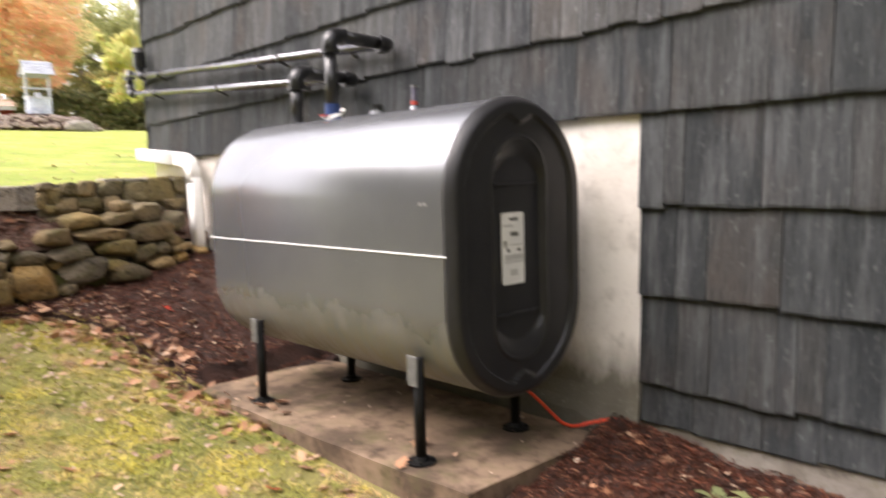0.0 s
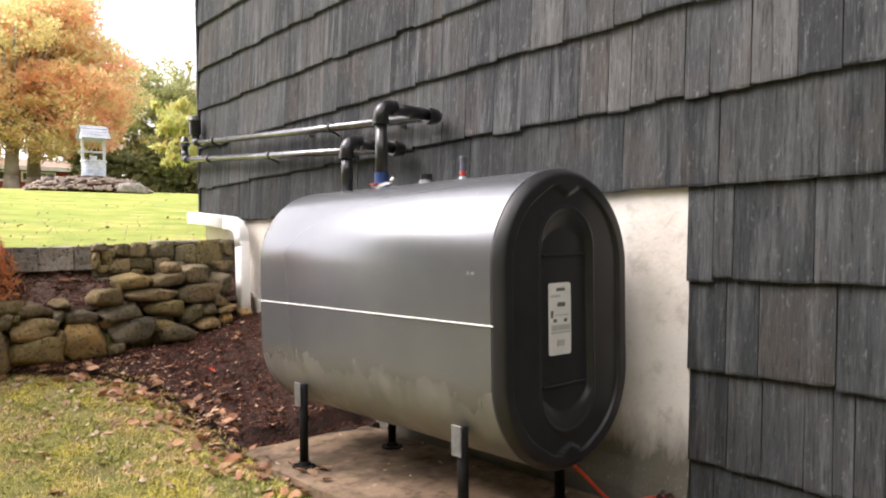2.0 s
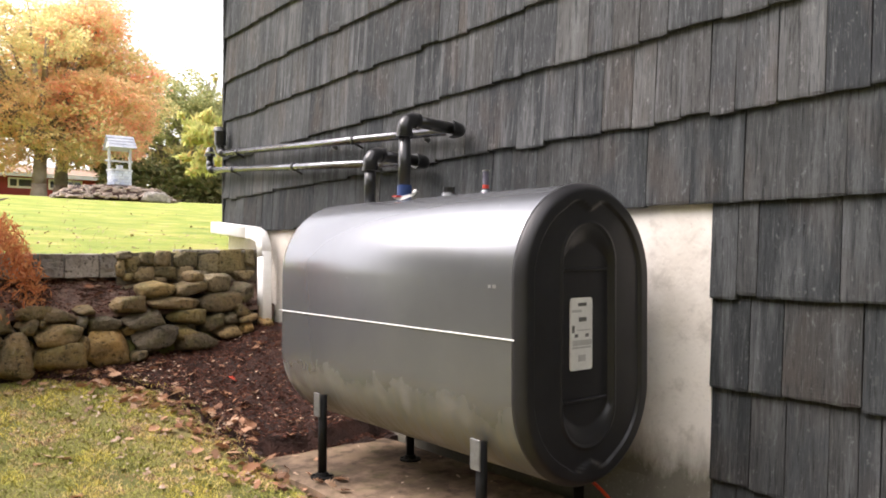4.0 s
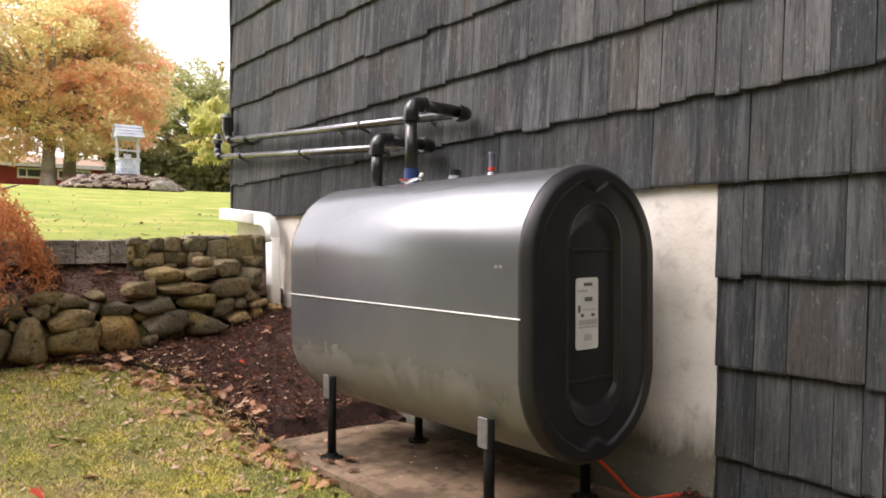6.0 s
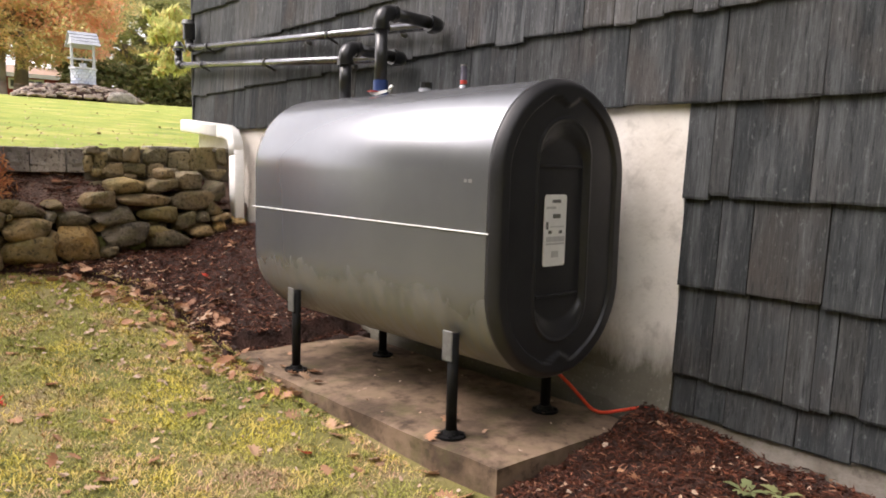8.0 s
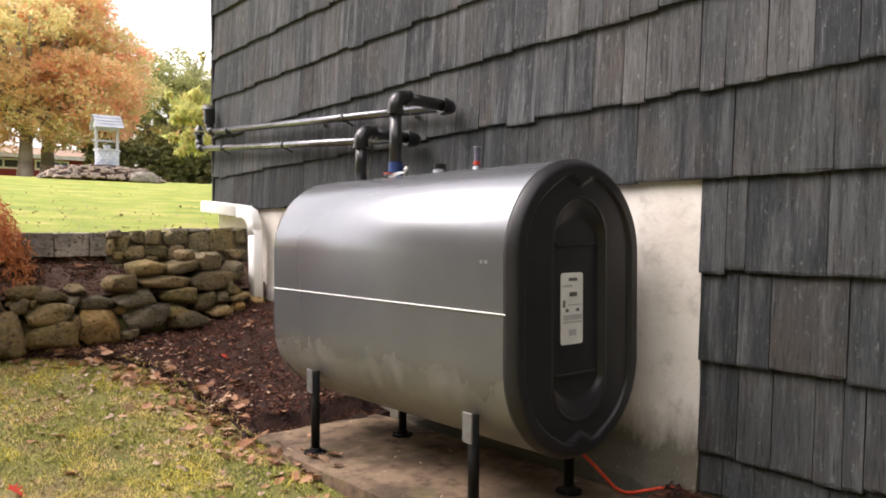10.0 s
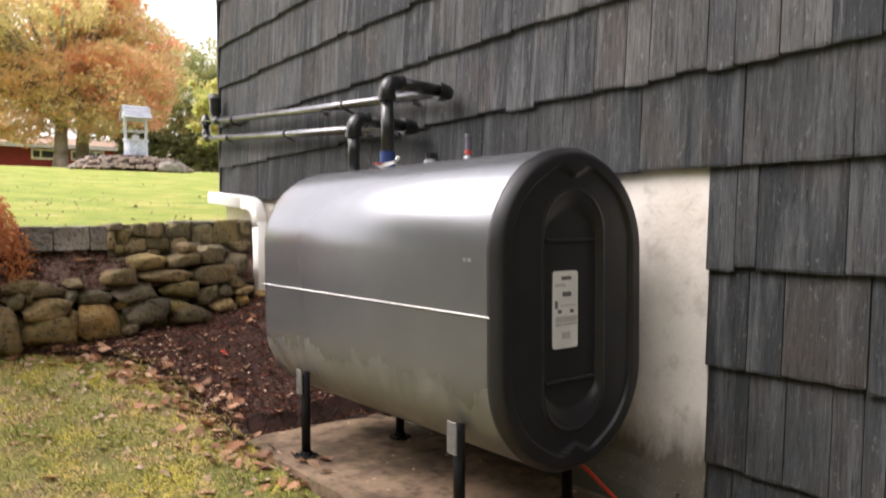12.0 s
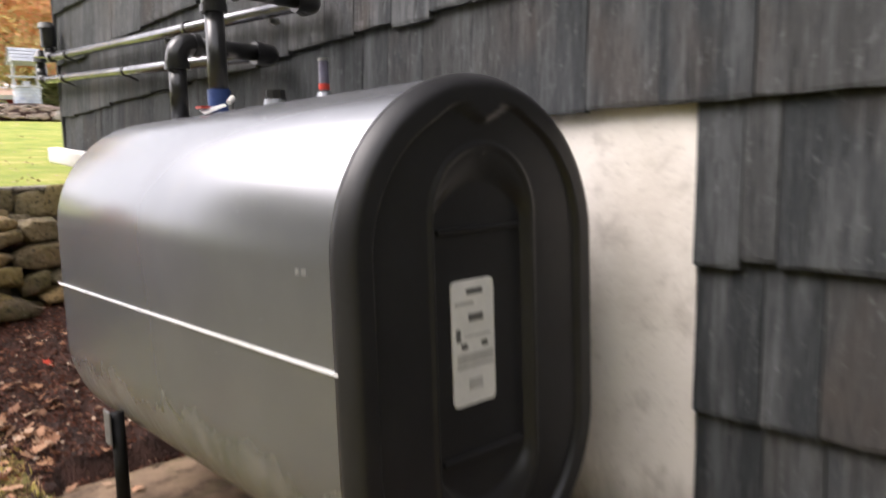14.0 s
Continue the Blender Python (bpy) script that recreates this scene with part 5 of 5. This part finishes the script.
def weed(x, y, n, size, seed):
    """A low tuft of broad arching leaves."""
    rng = random.Random(seed)
    bm = bmesh.new()
    z = surface(x, y)
    root = bm.verts.new((x, y, z))
    for _ in range(n):
        a, s = rng.uniform(0, 6.28), size * rng.uniform(0.6, 1.2)
        d, side = Vector((math.cos(a), math.sin(a), 0)), Vector((-math.sin(a), math.cos(a), 0))
        rows = []
        for t, w in ((0.35, 0.3), (0.7, 0.34), (1.0, 0.02)):
            c = Vector((x, y, z)) + d * s * t + Vector((0, 0, s * (1.1 * t - 0.75 * t * t)))
            rows.append([bm.verts.new(c + side * s * w * 0.5), bm.verts.new(c - side * s * w * 0.5)])
        bm.faces.new((root, rows[0][1], rows[0][0]))
        for p, q in zip(rows, rows[1:]):
            bm.faces.new((p[0], p[1], q[1], q[0]))
    return tagged(part("weed", bm, M_GREEN, smooth=True), "small green weed growing through the mulch", "weed", "weeds by the wall")


for i, (x, y, n, s) in enumerate(((-0.27, -0.72, 14, 0.07), (-0.2, -0.8, 12, 0.06), (-0.33, -0.82, 12, 0.06), (-0.45, -0.95, 9, 0.05), (-0.12, 3.98, 10, 0.06), (-0.3, 3.99, 10, 0.06), (-1.0, 0.9, 7, 0.035))):
    weed(x, y, n, s, 300 + i)

# ---- grass blades and mulch chips ----
g = np.random.default_rng(31)


def blades(n, x0, x1, y0, y1, tall, name):
    x, y = g.uniform(x0, x1, n), g.uniform(y0, y1, n)
    clump = np.sin(9 * x + 2 * np.sin(7 * y)) * np.sin(8 * y + 2 * np.sin(6 * x)) + 0.6 * np.sin(23 * x + 5 * y)
    keep = (clump + g.normal(0, 0.7, n) > -0.6) & ~mulch_inside(x + g.normal(0, 0.045, n), y, "back") & ~mulch_inside(x + g.normal(0, 0.03, n), y, "near") & ~((x > -0.9) & (y > -0.16)) & (y < 3.36)
    x, y = x[keep], y[keep]
    z = ground_z(x, y) - 0.004
    for kind in ("back", "near"):
        z = np.where(mulch_inside(x, y, kind), mulch_height(x, y), z)
    k = len(x)
    h = tall * g.uniform(0.4, 1.3, k)
    a = g.uniform(0, 2 * np.pi, k)
    lean = g.uniform(0.4, 2.2, k) * h
    dx, dy = np.cos(a), np.sin(a)
    w = g.uniform(0.0012, 0.0026, k)
    p = np.stack([x, y, z], 1)
    side = np.stack([-dy * w, dx * w, 0 * w], 1)
    mid = p + np.stack([dx * lean * 0.4, dy * lean * 0.4, h * 0.65], 1)
    tip = p + np.stack([dx * lean, dy * lean, h], 1)
    v = np.stack([p - side, p + side, mid + side * 0.8, mid - side * 0.8, tip], 1).reshape(-1, 3)
    f = []
    for i in range(k):
        o = 5 * i
        f += [(o, o + 1, o + 2, o + 3), (o + 3, o + 2, o + 4)]
    return tagged(raw(name, v, f, M_BLADE), "short patchy yellow-green grass blades", "grass", kind="stuff")


blades(185000, -3.6, -0.84, -1.0, 3.4, 0.017, "grass")
blades(30000, -5.2, -3.6, -1.0, 3.4, 0.017, "grass")
blades(30000, -4.4, -0.84, -2.2, -1.0, 0.017, "grass")
blades(6000, -2.4, -0.9, -0.6, 3.2, 0.03, "grass")



def litter(n, x0, x1, y0, y1, size):
    """Torn bits of dry leaf and straw strewn over lawn and mulch."""
    k = 0
    v, f = [], []
    pick = random.Random(77)
    while k < n:
        x, y = pick.uniform(x0, x1), pick.uniform(y0, y1)
        if x > -0.9 and -0.13 < y < 1.88 and pick.random() < 0.8:
            continue
        z = surface(x, y) + 0.012
        a, s = pick.uniform(0, 6.28), size * pick.uniform(0.3, 1.3)
        d, e = Vector((math.cos(a), math.sin(a), pick.uniform(-0.4, 0.4))) * s, Vector((-math.sin(a), math.cos(a), pick.uniform(-0.5, 0.5))) * s * pick.uniform(0.25, 0.8)
        c = Vector((x, y, z))
        o = len(v)
        v += [c - d, c - e * 0.9 + d * 0.1, c + d * 0.8 - e * 0.3, c + d * 0.5 + e, c - d * 0.4 + e * 0.6 + Vector((0, 0, s * 0.4))]
        f += [(o, o + 1, o + 4), (o + 1, o + 2, o + 3), (o + 1, o + 3, o + 4)]
        k += 1
    return tagged(raw("leaf_litter", v, f, M_LITTER), "pale torn bits of dry leaf on lawn and mulch", "leaf litter", kind="stuff")


litter(1300, -2.6, -0.05, -1.1, 3.4, 0.014)
litter(220, -1.5, -0.85, 1.2, 3.35, 0.018)
litter(240, -2.3, -0.8, 2.5, 3.42, 0.017)
litter(420, -2.2, 0.6, 4.2, 8.0, 0.016)
litter(500, -4.5, 5.0, 5.0, 18.0, 0.022)


def chips(n, kind, x0, x1, y0, y1, size):
    x, y = g.uniform(x0, x1, n), g.uniform(y0, y1, n)
    if kind == "bed":
        keep = mulch_inside(x, y, kind)
        x, y = x[keep], y[keep]
        z = ground_z(np.minimum(x, -1.1), np.clip(y, 3.5, 4.4)) + 0.035
    else:
        keep = mulch_inside(x + np.abs(g.normal(0, 0.075, n)), y, kind) & ~((x > -0.9) & (y > -0.13) & (y < 1.86))
        x, y = x[keep], y[keep]
        z = np.where(mulch_inside(x, y, kind), mulch_height(x, y), ground_z(x, y) + 0.004) + 0.006
    k = len(x)
    c = np.stack([x, y, z + g.uniform(-0.004, 0.008, k)], 1)
    a = g.normal(size=(k, 3)) * (1, 1, 0.35)
    a /= np.linalg.norm(a, axis=1, keepdims=True)
    b = np.cross(a, g.normal(size=(k, 3)))
    b /= np.linalg.norm(b, axis=1, keepdims=True)
    q = np.cross(a, b)
    L, W = size * g.uniform(0.3, 1.2, (k, 1)), size * g.uniform(0.06, 0.2, (k, 1))
    v = np.stack([c - a * L - b * W, c + a * L * 0.8 - b * W, c + a * L + b * W, c - a * L * 0.9 + b * W, c + q * W * 0.8], 1).reshape(-1, 3)
    f = []
    for i in range(k):
        o = 5 * i
        f += [(o, o + 1, o + 4), (o + 1, o + 2, o + 4), (o + 2, o + 3, o + 4), (o + 3, o, o + 4), (o, o + 3, o + 2, o + 1)]
    return tagged(raw("mulch_chips", v, f, M_CHIP), "loose shredded bark chips on the soil", "mulch", kind="stuff")


chips(30000, "back", -1.9, 0.03, 1.45, 3.45, 0.016)
chips(22000, "near", -0.9, 0.03, -1.7, -0.05, 0.016)
chips(8000, "bed", -3.0, 0.0, 3.45, 3.84, 0.018)
